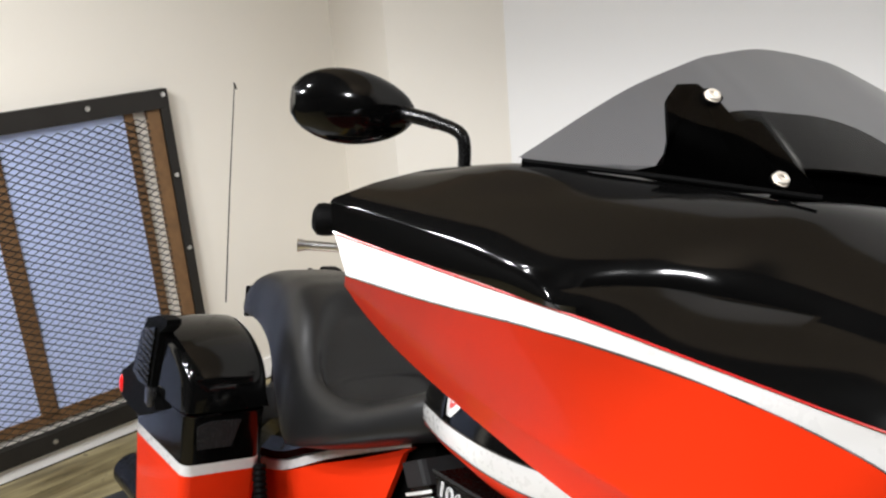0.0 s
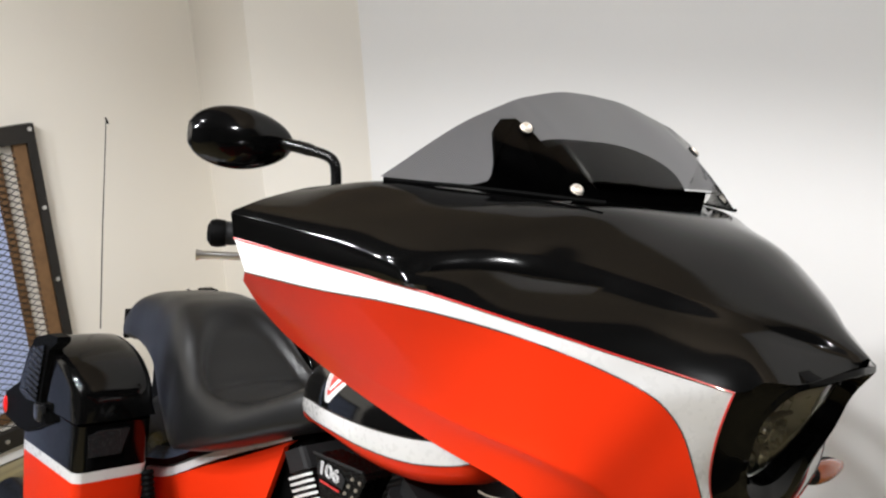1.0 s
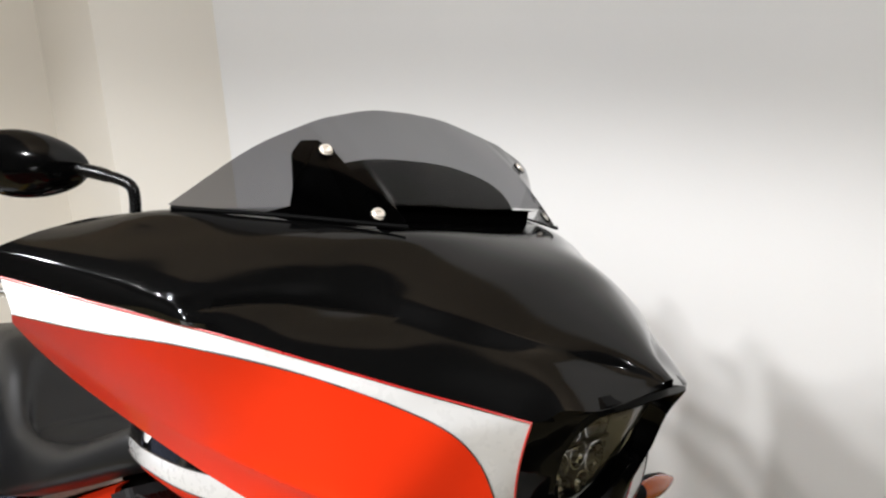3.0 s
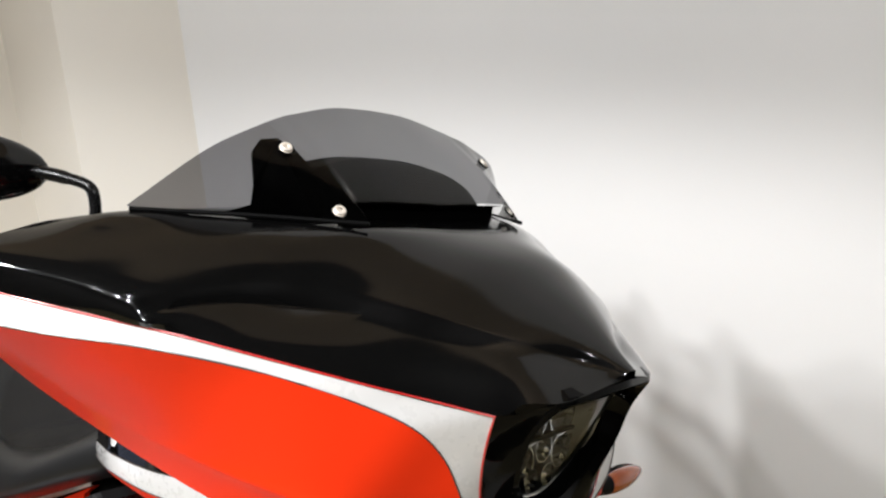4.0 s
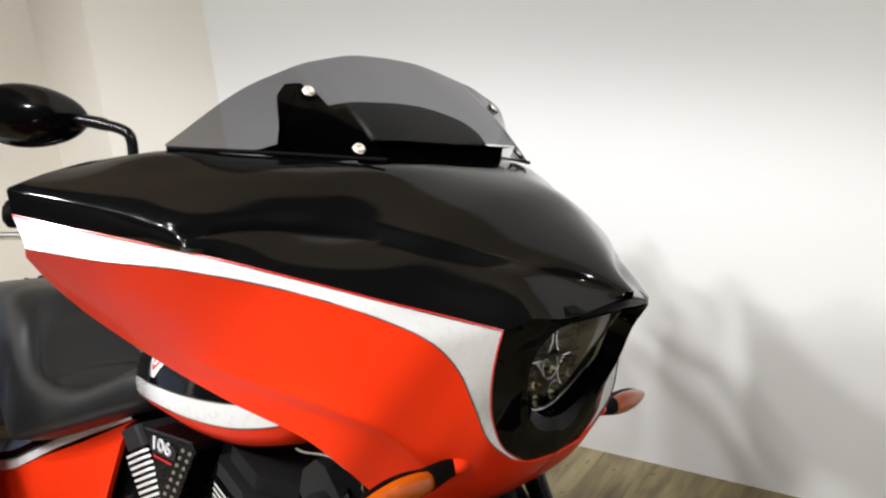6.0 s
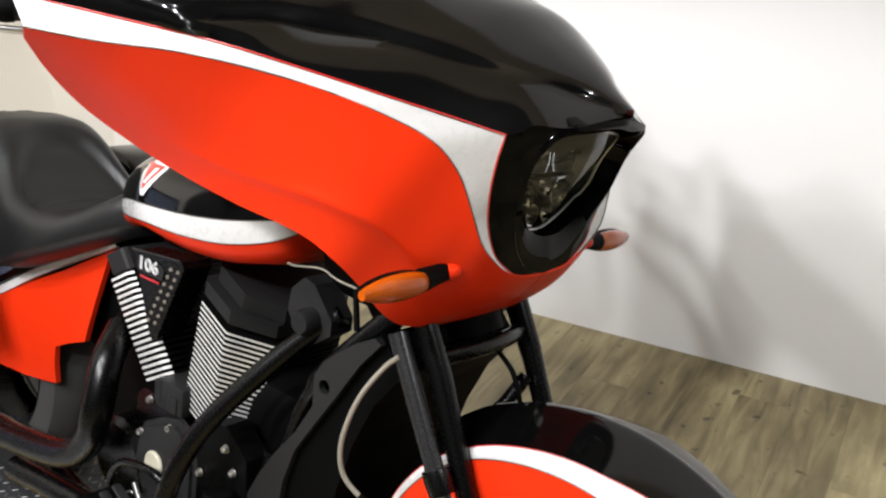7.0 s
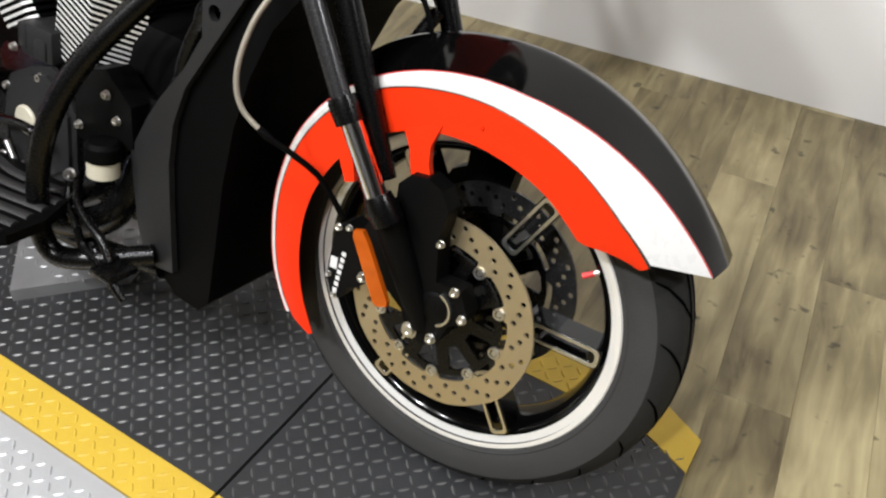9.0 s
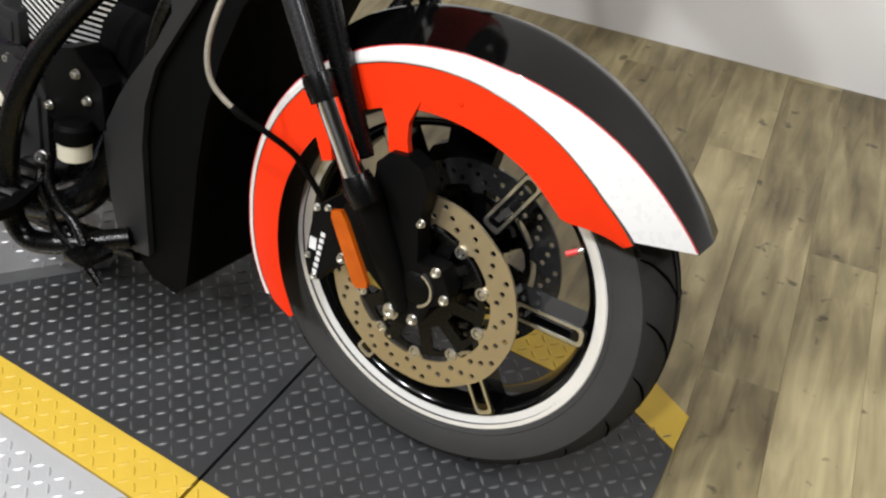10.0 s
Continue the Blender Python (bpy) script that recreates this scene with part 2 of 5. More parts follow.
def tube(path, r, n=12, caps=True):
    p = [np.array(q, float) for q in path]
    rs = list(r) if hasattr(r, "__len__") else [r] * len(p)
    rows, side = [], None
    for i, q in enumerate(p):
        d = p[min(i + 1, len(p) - 1)] - p[max(i - 1, 0)]
        d /= np.linalg.norm(d) + 1e-12
        if side is None:
            side = np.cross(d, (0, 0, 1) if abs(d[2]) < 0.9 else (1, 0, 0))
        side = side - d * (side @ d)
        side /= np.linalg.norm(side)
        up = np.cross(d, side)
        rows.append([q + rs[i] * (math.cos(t) * side + math.sin(t) * up) for t in np.linspace(0, 2 * math.pi, n, endpoint=False)])
    vs, fs = sheet(rows, close_u=True)
    if caps:
        fs += [tuple(reversed(range(n))), tuple(range(len(vs) - n, len(vs)))]
    return vs, fs


def turned(profile, n=48, centre=(0, 0, 0), axis="y", start=0.0, end=360.0, close=False):
    """Profile of (radius, offset along the axis) turned round the axis."""
    rows, full = [], abs(end - start) >= 359.9
    for a in np.linspace(radians(start), radians(end), n, endpoint=not full):
        row = []
        for r, o in profile:
            c, s = r * math.cos(a), r * math.sin(a)
            v = {"y": (c, o, s), "z": (c, s, o), "x": (o, c, s)}[axis]
            row.append(tuple(np.array(v) + centre))
        rows.append(row)
    return sheet(rows, close_u=close, close_v=full)


def block(c, s, bevel=0.0, seg=2, m=None):
    bm = bmesh.new()
    bmesh.ops.create_cube(bm, size=1.0, matrix=Matrix.Translation(c) @ Matrix.Diagonal((*s, 1)))
    if bevel:
        bmesh.ops.bevel(bm, geom=bm.edges[:], offset=bevel, segments=seg, affect="EDGES", profile=0.5)
    if m is not None:
        bmesh.ops.transform(bm, matrix=m, verts=bm.verts)
    return shape_of(bm)


def shape_of(bm):
    bm.verts.index_update()
    out = [tuple(v.co) for v in bm.verts], [tuple(v.index for v in f.verts) for f in bm.faces]
    bm.free()
    return out


def slab(outline, thick, to, holes=(), bevel=0.0):
    """A flat plate with holes: outline of (u, v), and to(u, v, w) gives its place."""
    bm = bmesh.new()
    for loop in (outline, *holes):
        vs = [bm.verts.new((u, v, 0)) for u, v in loop]
        for a, b in zip(vs, vs[1:] + vs[:1]):
            bm.edges.new((a, b))
    bmesh.ops.triangle_fill(bm, use_beauty=True, use_dissolve=False, edges=bm.edges[:])
    r = bmesh.ops.extrude_face_region(bm, geom=bm.faces[:])
    bmesh.ops.translate(bm, verts=[g for g in r["geom"] if isinstance(g, bmesh.types.BMVert)], vec=(0, 0, thick))
    vs, fs = shape_of(bm)
    return [tuple(to(*v)) for v in vs], fs


def ring2(r, n, cx=0.0, cy=0.0, start=0.0):
    return [(cx + r * math.cos(start + 2 * math.pi * i / n), cy + r * math.sin(start + 2 * math.pi * i / n)) for i in range(n)]


def egg(centre, radii, power=2.4, n=28, k=16, m=None):
    """A rounded pod: a super-ellipsoid."""
    sp = lambda v: math.copysign(abs(v) ** (2 / power), v)
    rows = []
    for b in np.linspace(-math.pi / 2, math.pi / 2, k):
        rows.append([(radii[0] * sp(math.cos(b)) * sp(math.cos(a)), radii[1] * sp(math.cos(b)) * sp(math.sin(a)), radii[2] * sp(math.sin(b))) for a in np.linspace(0, 2 * math.pi, n, endpoint=False)])
    vs, fs = sheet(rows, close_u=True)
    m = m or Matrix()
    return [tuple(np.array(m.to_3x3() @ Vector(v)) + centre) for v in vs], fs


def bolt(c, axis, r=0.006, h=0.006):
    """A round socket-head screw with a sunk hexagon."""
    prof = [(0.0001, h * 0.45), (r * 0.5, h * 0.45), (r * 0.5, h), (r * 0.9, h), (r, h * 0.8), (r, 0), (r * 1.25, 0), (r * 1.25, -0.001)]
    q = Vector((0, 0, 1)).rotation_difference(Vector(axis)).to_matrix().to_4x4()
    return moved(turned(prof, 12, axis="z"), Matrix.Translation(c) @ q)

# ---------------------------------------------------------------- the room
FLOOR = -0.027                      # wooden floor; the lift's deck is z = 0
WA = radians(8.08)                  # heading of the long wall
A_DIR = np.array([math.cos(WA), math.sin(WA)])
B_DIR = np.array([math.sin(WA), -math.cos(WA)])     # from the long wall into the room
CORNER = np.array([-2.43, 1.3465])
TOP = 3.6


def wall(name, p, q, thick, label, z0=FLOOR, z1=TOP, mat=M_WALL):
    """A wall from p to q in plan; its thickness lies to the left of that way."""
    p, q = np.array(p, float), np.array(q, float)
    d = (q - p) / np.linalg.norm(q - p)
    n = np.array([-d[1], d[0]]) * thick
    loop = [p, q, q + n, p + n]
    vs = [(*v, z0) for v in loop] + [(*v, z1) for v in loop]
    fs = [(3, 2, 1, 0), (4, 5, 6, 7)] + [(i, (i + 1) % 4, 4 + (i + 1) % 4, 4 + i) for i in range(4)]
    return solid(name, (vs, fs), mat, label, "wall", "structure", smooth=False)


P_END = CORNER + A_DIR * 7.0
PILLAR = np.array([-2.72, 1.018])
D0 = np.array([-3.287, 1.08])
D_DIR = np.array([0.122, -0.818]) / np.linalg.norm([0.122, -0.818])
D1 = D0 + D_DIR * 5.2
wall("wall_north", P_END, CORNER, -0.2, "long painted wall, off-white and smooth")
wall("wall_pillar", CORNER, PILLAR, -0.2, "cream splayed face in the corner of the room", mat=M_CREAM)
wall("wall_recess", PILLAR, D0, -0.2, "cream receding wall beside the mesh window", mat=M_CREAM)
D_MID = D0 + D_DIR * 2.9
# the dark walls are out of view, added to limit bounce and darken reflections
wall("wall_west_far", D_MID, D1, -0.2, "plain unseen dark wall added beyond the mesh window", mat=M_DARK_UNSEEN)
wall("wall_west", D0, D_MID, -0.2, "cream wall that carries the mesh window", mat=M_CREAM)
E1 = P_END + np.array([0.6, -6.0])
wall("wall_south", D1, E1, -0.2, "plain unseen dark wall added behind the bay", mat=M_DARK_UNSEEN)
wall("wall_east", E1, P_END, -0.2, "plain unseen dark wall added to close the bay", mat=M_DARK_UNSEEN)
room = [CORNER, PILLAR, D0, D1, E1, P_END]
middle = sum(room) / 6
plan = [tuple(p + (p - middle) / np.linalg.norm(p - middle) * 0.12) for p in room]


def plan_slab(z0, z1, plan=plan):
    n = len(plan)
    return [(*p, z0) for p in plan] + [(*p, z1) for p in plan], [tuple(reversed(range(n))), tuple(range(n, 2 * n))] + [(i, (i + 1) % n, n + (i + 1) % n, n + i) for i in range(n)]


# unseen ceiling, split so the cowl's top reflects brown and its side black
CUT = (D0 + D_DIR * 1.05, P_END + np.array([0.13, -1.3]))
solid("ceiling", plan_slab(TOP, TOP + 0.15, [plan[0], plan[1], plan[2], tuple(CUT[0] + np.array([-0.1, 0])), tuple(CUT[1] + np.array([0.1, 0])), plan[5]]), M_CEIL, "unseen warm-toned ceiling band, added for its reflection", "ceiling", "structure", smooth=False)
solid("ceiling_dark", plan_slab(TOP + 0.002, TOP + 0.15, [tuple(CUT[0] + np.array([-0.1, -0.001])), plan[3], plan[4], tuple(CUT[1] + np.array([0.1, -0.001]))]), M_DARK_UNSEEN, "unseen dark ceiling, added to keep reflections and bounce low", "ceiling", "structure", smooth=False)

# baseboard under the mesh window
b0, b1 = D0 + D_DIR * 0.15, D_MID
nn = np.array([-D_DIR[1], D_DIR[0]]) * 0.012
loop = [b0, b1, b1 + nn, b0 + nn]
solid("baseboard", ([(*v, FLOOR) for v in loop] + [(*v, FLOOR + 0.085) for v in loop], [(3, 2, 1, 0), (4, 5, 6, 7)] + [(i, (i + 1) % 4, 4 + (i + 1) % 4, 4 + i) for i in range(4)]), M_BASE, "white painted baseboard along the wall", "baseboard", "structure", smooth=False)

# ---------------------------------------------------------------- window with expanded mesh
W_N = np.array([-D_DIR[1], D_DIR[0]])           # out of the wall, into the room


def on_wall(u, w, z):
    """u along the wall from the window's edge by the pillar, w out of the wall."""
    p = np.array([-3.170, 0.302]) + D_DIR * u + W_N * w
    return (p[0], p[1], z)


def wall_bar(u0, u1, z0, z1, w0, w1):
    c = [(u, w, z) for z in (z0, z1) for u, w in ((u0, w0), (u1, w0), (u1, w1), (u0, w1))]
    return [on_wall(*v) for v in c], [(3, 2, 1, 0), (4, 5, 6, 7), (0, 1, 5, 4), (1, 2, 6, 5), (2, 3, 7, 6), (3, 0, 4, 7)]


window = thing("window_1", "window screen of black expanded mesh in a bolted rusty steel frame", "window", kind="structure")
WZ0, WZ1, WU = 0.03, 1.255, 1.9
for nm, bar in (("top_rail", wall_bar(0, WU, WZ1 - 0.07, WZ1, 0.0, 0.035)), ("bottom_rail", wall_bar(0, WU, WZ0, WZ0 + 0.07, 0, 0.035)), ("side_rail", wall_bar(0, 0.035, WZ0 + 0.071, WZ1 - 0.071, 0, 0.035)), ("side_rail", wall_bar(WU - 0.05, WU, WZ0 + 0.071, WZ1 - 0.071, 0, 0.035))):
    part(nm, bar, M_STEEL, window, "black painted steel rail", smooth=False)
part("inner_rail", wall_bar(0.037, 0.085, WZ0 + 0.072, WZ1 - 0.072, 0, 0.024), M_RUST, window, "rusty brown inner rail", smooth=False)
for u0, u1, z0, z1 in ((0.135, 0.168, WZ0 + 0.12, WZ1 - 0.073), (0.61, 0.67, WZ0 + 0.12, WZ1 - 0.073), (0.135, WU - 0.06, WZ0 + 0.10, WZ0 + 0.14)):
    part("glazing_bar", wall_bar(u0, u1, z0, z1, 0.003, 0.014), M_RUST, window, "rusty brown glazing bar", smooth=False)
part("pane", wall_bar(0.168, WU - 0.06, WZ0 + 0.14, WZ1 - 0.075, 0.002, 0.005), M_CLOTH, window, "pale blue backing pane", smooth=False)
for u, z in ((0.018, WZ1 - 0.02), (0.30, WZ1 - 0.03), (0.62, WZ1 - 0.03), (0.018, 0.93), (0.018, 0.64), (0.018, 0.35), (0.33, WZ0 + 0.035), (0.65, WZ0 + 0.035), (0.018, WZ0 + 0.03)):
    part("bolt", bolt(on_wall(u, 0.035, z), (*W_N, 0), 0.008, 0.005), M_ALU, window, "bright round bolt")


def expanded_mesh():
    """Strands of expanded metal: flat zigzag ribbons that touch at their bends."""
    vs, fs = [], []
    pitch_u, pitch_z, t = 0.047, 0.0258, 0.0052
    u0, u1, z0, z1 = 0.086, WU - 0.05, WZ0 + 0.072, WZ1 - 0.072
    cols = int((u1 - u0) / (pitch_u / 2))
    for k in range(int((z1 - z0) / pitch_z * 2) - 1):
        row = [(u0 + i * pitch_u / 2, z0 + (k + (i + k) % 2) * pitch_z / 2) for i in range(cols + 1)]
        for (ua, za), (ub, zb) in zip(row, row[1:]):
            n = len(vs)
            for u, z in ((ua, za), (ub, zb)):
                vs += [on_wall(u, 0.026, z - t / 2), on_wall(u, 0.029, z + t / 2)]
            fs.append((n, n + 2, n + 3, n + 1))
    return vs, fs


mesh_part = part("mesh_screen", expanded_mesh(), M_MESH, window, "black expanded metal mesh", smooth=False)
tagged(mesh_part, kind="stuff")

# ---------------------------------------------------------------- lift deck
deck = thing("motorcycle_lift", "low motorcycle lift with black diamond-plate deck and yellow edge tape", "lift")
TAPE = 1.7      # degrees by which the deck lies off the wheel's line
D_ROT = Matrix.Translation((-0.25, -0.262, 0)) @ pose(0, 0, 0, 0, 0, TAPE)


def deck_shape(outline, z0, z1):
    return slab(outline, z1 - z0, lambda u, v, w: D_ROT @ Vector((u, v, z0 + w)))


part("front_plate", deck_shape([(0.003, 0.0), (0.665, 0.0), (0.655, 0.49), (0.55, 0.535), (0.003, 0.535)], -0.026, 0.0), M_MAT, deck, "worn black diamond-plate front section", smooth=False)
part("rear_plate", deck_shape([(-2.4, 0.0), (-0.003, 0.0), (-0.003, 0.535), (-2.4, 0.535)], -0.026, 0.0), M_MAT, deck, "worn black diamond-plate rear section", smooth=False)
part("joint_strip", deck_shape([(-0.0029, -0.09), (0.0029, -0.09), (0.0029, 0.62), (-0.0029, 0.62)], -0.026, -0.012), M_GROOVE, deck, "dark gap", smooth=False)
for u0, u1 in ((-2.4, -0.0035), (0.0035, 0.68)):
    part("near_border", deck_shape([(u0, -0.085), (u1, -0.085), (u1, -0.001), (u0, -0.001)], -0.026, 0.001), M_YELLOW, deck, "worn yellow border tape", smooth=False)
part("far_border", deck_shape([(-2.4, 0.536), (0.555, 0.536), (0.655, 0.491), (0.655, 0.575), (0.57, 0.62), (-2.4, 0.62)], -0.026, 0.001), M_YELLOW, deck, "worn yellow border tape", smooth=False)
EXT = [(-0.75, -0.75), (-0.45, -0.46), (-0.30, -0.325), (-0.214, -0.244), (-0.156, -0.182), (-0.101, -0.115), (-0.083, -0.087)]
RIM_OUT = [(-0.69, -0.765), (-0.39, -0.475), (-0.24, -0.33), (-0.154, -0.240), (-0.107, -0.180), (-0.058, -0.112), (-0.040, -0.089)]
part("extension_rim", sheet([[D_ROT @ Vector((*p, -0.0045)) for p in EXT], [D_ROT @ Vector((*p, -0.0245)) for p in RIM_OUT], [D_ROT @ Vector((*p, -0.0265)) for p in RIM_OUT]]), M_RIMSTEEL, deck, "scuffed sloping rim of the side extension", smooth=False)
part("side_extension", deck_shape([(-2.4, -0.75), *EXT, (-2.4, -0.087)], -0.026, -0.004), M_PLATE, deck, "bright aluminium diamond-plate side extension", smooth=False)
part("jack_pad", slab([(-1.06, -0.03), (-0.905, -0.175), (-0.76, -0.0), (-0.80, 0.14), (-1.0, 0.14)], 0.03, lambda u, v, w: (u, v, w + 0.001)), M_PAD, deck, "bright aluminium diamond-plate jacking pad", smooth=False)


def lozenges(u0, u1, v0, v1, z, pitch, length, width, h, keep=lambda u, v: True, m=D_ROT):
    """Raised diamond-plate lugs, each turned at right angles to its neighbours."""
    vs, fs = [], []
    for i in range(int((u1 - u0) / pitch)):
        for j in range(int((v1 - v0) / pitch)):
            u, v = u0 + (i + 0.5) * pitch, v0 + (j + 0.5) * pitch
            if not keep(u, v):
                continue
            a = radians(45 if (i + j) % 2 else -45) 
            c, s = math.cos(a), math.sin(a)
            n = len(vs)
            for x, y, k in ((-length, 0, 0), (-length * 0.4, -width, 0), (length * 0.4, -width, 0), (length, 0, 0), (length * 0.4, width, 0), (-length * 0.4, width, 0), (-length * 0.55, 0, 1), (length * 0.55, 0, 1)):
                vs.append(tuple(m @ Vector((u + c * x - s * y, v + s * x + c * y, z + h * k))))
            fs += [(n, n + 1, n + 6), (n + 1, n + 2, n + 7, n + 6), (n + 2, n + 3, n + 7), (n + 3, n + 4, n + 7), (n + 4, n + 5, n + 6, n + 7), (n + 5, n, n + 6)]
    return vs, fs


LUG = dict(pitch=0.0236, length=0.0112, width=0.0029, h=0.0021)
tagged(part("raised_lugs", join(lozenges(0.01, 0.65, 0.005, 0.53, 0.0, **LUG), lozenges(-1.6, -0.008, 0.005, 0.53, 0.0, **LUG)), M_BUMP, deck, "rubbed raised lugs", smooth=False), kind="stuff")
tagged(part("taped_lugs", join(lozenges(-1.6, 0.66, -0.083, -0.003, 0.001, **LUG), lozenges(-1.6, 0.56, 0.54, 0.617, 0.001, **LUG)), M_YELLOW, deck, smooth=False), kind="stuff")
tagged(part("bright_lugs", join(lozenges(-1.6, -0.1, -0.7, -0.092, -0.004, keep=lambda u, v: u < -0.105 + (v + 0.087) * 0.87, **LUG)), M_PLATE, deck, smooth=False), kind="stuff")
tagged(part("pad_lugs", join(lozenges(-1.04, -0.78, -0.1, 0.12, 0.031, keep=lambda u, v: v > -0.18 + abs(u + 0.905) * 1.15, m=Matrix(), **LUG)), M_PAD, deck, smooth=False), kind="stuff")

# ---------------------------------------------------------------- the motorcycle, in its own axes: x ahead, y to its left, z up the wheel
bike = thing("motorcycle", "orange, black and white touring motorcycle leaning on a low lift", "motorcycle")
bike.matrix_basis = Matrix(((1.0, 0.0015, -0.0062, 0), (0.0, 0.9729, 0.2312, 0), (0.0063, -0.2312, 0.9729, 0.01), (0, 0, 0, 1)))
AX = (0, 0, 0.351)


def both(name, shape, mat, parent, label="", **k):
    """A part on each side."""
    a = part(name, shape, mat, parent, label, **k)
    part(name, flip(shape), mat, parent, label, **k)
    return a


def whole(half):
    return join(half, flip(half))


# fairing: stations from the tip of the beak backwards; the crown's middle, two points on its shoulder, the crease, the top line of the white stripe
ST = [((-0.034, 0, 1.191), (-0.034, 0.004, 1.191), (-0.035, 0.008, 1.190), (-0.036, 0.012, 1.189), (-0.038, 0.016, 1.181)),
      ((-0.066, 0, 1.213), (-0.068, 0.018, 1.212), (-0.073, 0.034, 1.208), (-0.081, 0.047, 1.202), (-0.060, 0.107, 1.163)),
      ((-0.105, 0, 1.245), (-0.108, 0.045, 1.240), (-0.114, 0.080, 1.230), (-0.122, 0.109, 1.220), (-0.087, 0.152, 1.162)),
      ((-0.150, 0, 1.277), (-0.152, 0.060, 1.270), (-0.157, 0.115, 1.253), (-0.164, 0.162, 1.235), (-0.111, 0.183, 1.148)),
      ((-0.205, 0, 1.310), (-0.205, 0.070, 1.303), (-0.207, 0.140, 1.279), (-0.212, 0.206, 1.248), (-0.195, 0.271, 1.171)),
      ((-0.280, 0, 1.331), (-0.280, 0.105, 1.324), (-0.279, 0.180, 1.298), (-0.277, 0.243, 1.255), (-0.270, 0.337, 1.191)),
      ((-0.330, 0, 1.338), (-0.330, 0.155, 1.334), (-0.330, 0.228, 1.305), (-0.330, 0.288, 1.260), (-0.325, 0.382, 1.206)),
      ((-0.370, 0, 1.341), (-0.370, 0.178, 1.339), (-0.371, 0.285, 1.308), (-0.372, 0.360, 1.264), (-0.373, 0.415, 1.217)),
      ((-0.415, 0, 1.342), (-0.415, 0.220, 1.339), (-0.415, 0.320, 1.315), (-0.415, 0.440, 1.2555), (-0.415, 0.445, 1.223)),
      ((-0.480, 0, 1.342), (-0.480, 0.290, 1.338), (-0.480, 0.390, 1.309), (-0.480, 0.471, 1.266), (-0.480, 0.473, 1.230)),
      ((-0.552, 0, 1.340), (-0.552, 0.372, 1.336), (-0.552, 0.440, 1.306), (-0.552, 0.507, 1.273), (-0.552, 0.506, 1.236)),
      ((-0.638, 0, 1.338), (-0.638, 0.380, 1.322), (-0.638, 0.484, 1.302), (-0.638, 0.545, 1.280), (-0.638, 0.541, 1.244))]
RUNS = 9                            # points between one station and the next
NS = RUNS * (len(ST) - 1) + 1
stations = [0.0]
for a, b in zip(ST, ST[1:]):
    stations.append(stations[-1] + math.dist(a[3], b[3]) ** 0.5)


def column(k):
    """One long line of the cowl, smooth through its stations."""
    p = [np.array((s[k][0], -s[k][1], s[k][2])) for s in ST]
    tan = [(p[min(i + 1, len(p) - 1)] - p[max(i - 1, 0)]) / (stations[min(i + 1, len(p) - 1)] - stations[max(i - 1, 0)]) for i in range(len(p))]
    line = []
    for i in range(len(p) - 1):
        h = stations[i + 1] - stations[i]
        for u in np.linspace(0, 1, RUNS, endpoint=False):
            line.append((2 * u**3 - 3 * u**2 + 1) * p[i] + (u**3 - 2 * u**2 + u) * h * tan[i] + (-2 * u**3 + 3 * u**2) * p[i + 1] + (u**3 - u**2) * h * tan[i + 1])
    return line + [p[-1]]


cols = [column(k) for k in range(5)]
cowl = []
for i in range(NS):
    sec = [c[i] for c in cols]
    x = sec[3][0]
    mirrored = sec[1] * np.array((1, -1, 1))
    upper = spline([mirrored, sec[0], sec[1], sec[2], sec[3]], 41)
    upper = [p for p in upper if p[1] <= 1e-6]
    upper = [np.array((sec[0][0], 0.0, sec[0][2]))] + spline(upper, 17)[1:]
    scoop = max(0.0, min(1.0, (x + 0.412) / 0.012)) * (0.12 * max(0.0, min(1.0, (-0.05 - x) / 0.06)) + 0.88 * max(0.0, min(1.0, (-0.12 - x) / 0.25)) ** 0.9)
    e, g = sec[3], sec[4]
    flat = max(0.0, min(1.0, (x + 0.60) / 0.2))
    taper = min(1.0, i / (2.0 * RUNS))
    foot_ = e + np.array((0, -0.003, -0.004)) * taper + np.array((0, -0.002, -0.012)) * scoop
    run = g - foot_
    out_ = np.array((0, -0.013, 0.001)) * (0.35 + 0.65 * scoop) * flat * taper
    cowl.append(upper + [foot_, foot_ + run * 0.18 + out_ * 0.5, foot_ + run * 0.45 + out_, foot_ + run * 0.75 + out_ * 0.85, g])
fairing = part("fairing", whole(sheet(cowl)), M_BLACK, bike, "gloss black upper cowl of the fairing", sharp=44)

S_TOP = [(-0.637, -0.541, 1.244), (-0.575, -0.514, 1.238), (-0.475, -0.471, 1.228), (-0.378, -0.419, 1.217), (-0.295, -0.358, 1.199), (-0.207, -0.282, 1.176), (-0.160, -0.235, 1.163), (-0.122, -0.195, 1.151)]
S_EDGE = [(-0.109, -0.180, 1.147), (-0.118, -0.177, 1.117), (-0.129, -0.168, 1.077), (-0.137, -0.155, 1.036), (-0.139, -0.140, 1.002), (-0.136, -0.120, 0.971), (-0.134, -0.070, 0.940)]
S_LOW = [(-0.611, -0.536, 1.204), (-0.518, -0.492, 1.199), (-0.408, -0.440, 1.199), (-0.321, -0.377, 1.187), (-0.264, -0.335, 1.174), (-0.213, -0.287, 1.154), (-0.172, -0.246, 1.130), (-0.153, -0.210, 1.092), (-0.141, -0.184, 1.039), (-0.134, -0.157, 0.991), (-0.134, -0.090, 0.944)]
top_run = spline(S_TOP, 34) + spline(S_EDGE, 22)
low_run = spline(S_LOW[:5], 24) + spline(S_LOW[4:], 33)[1:]
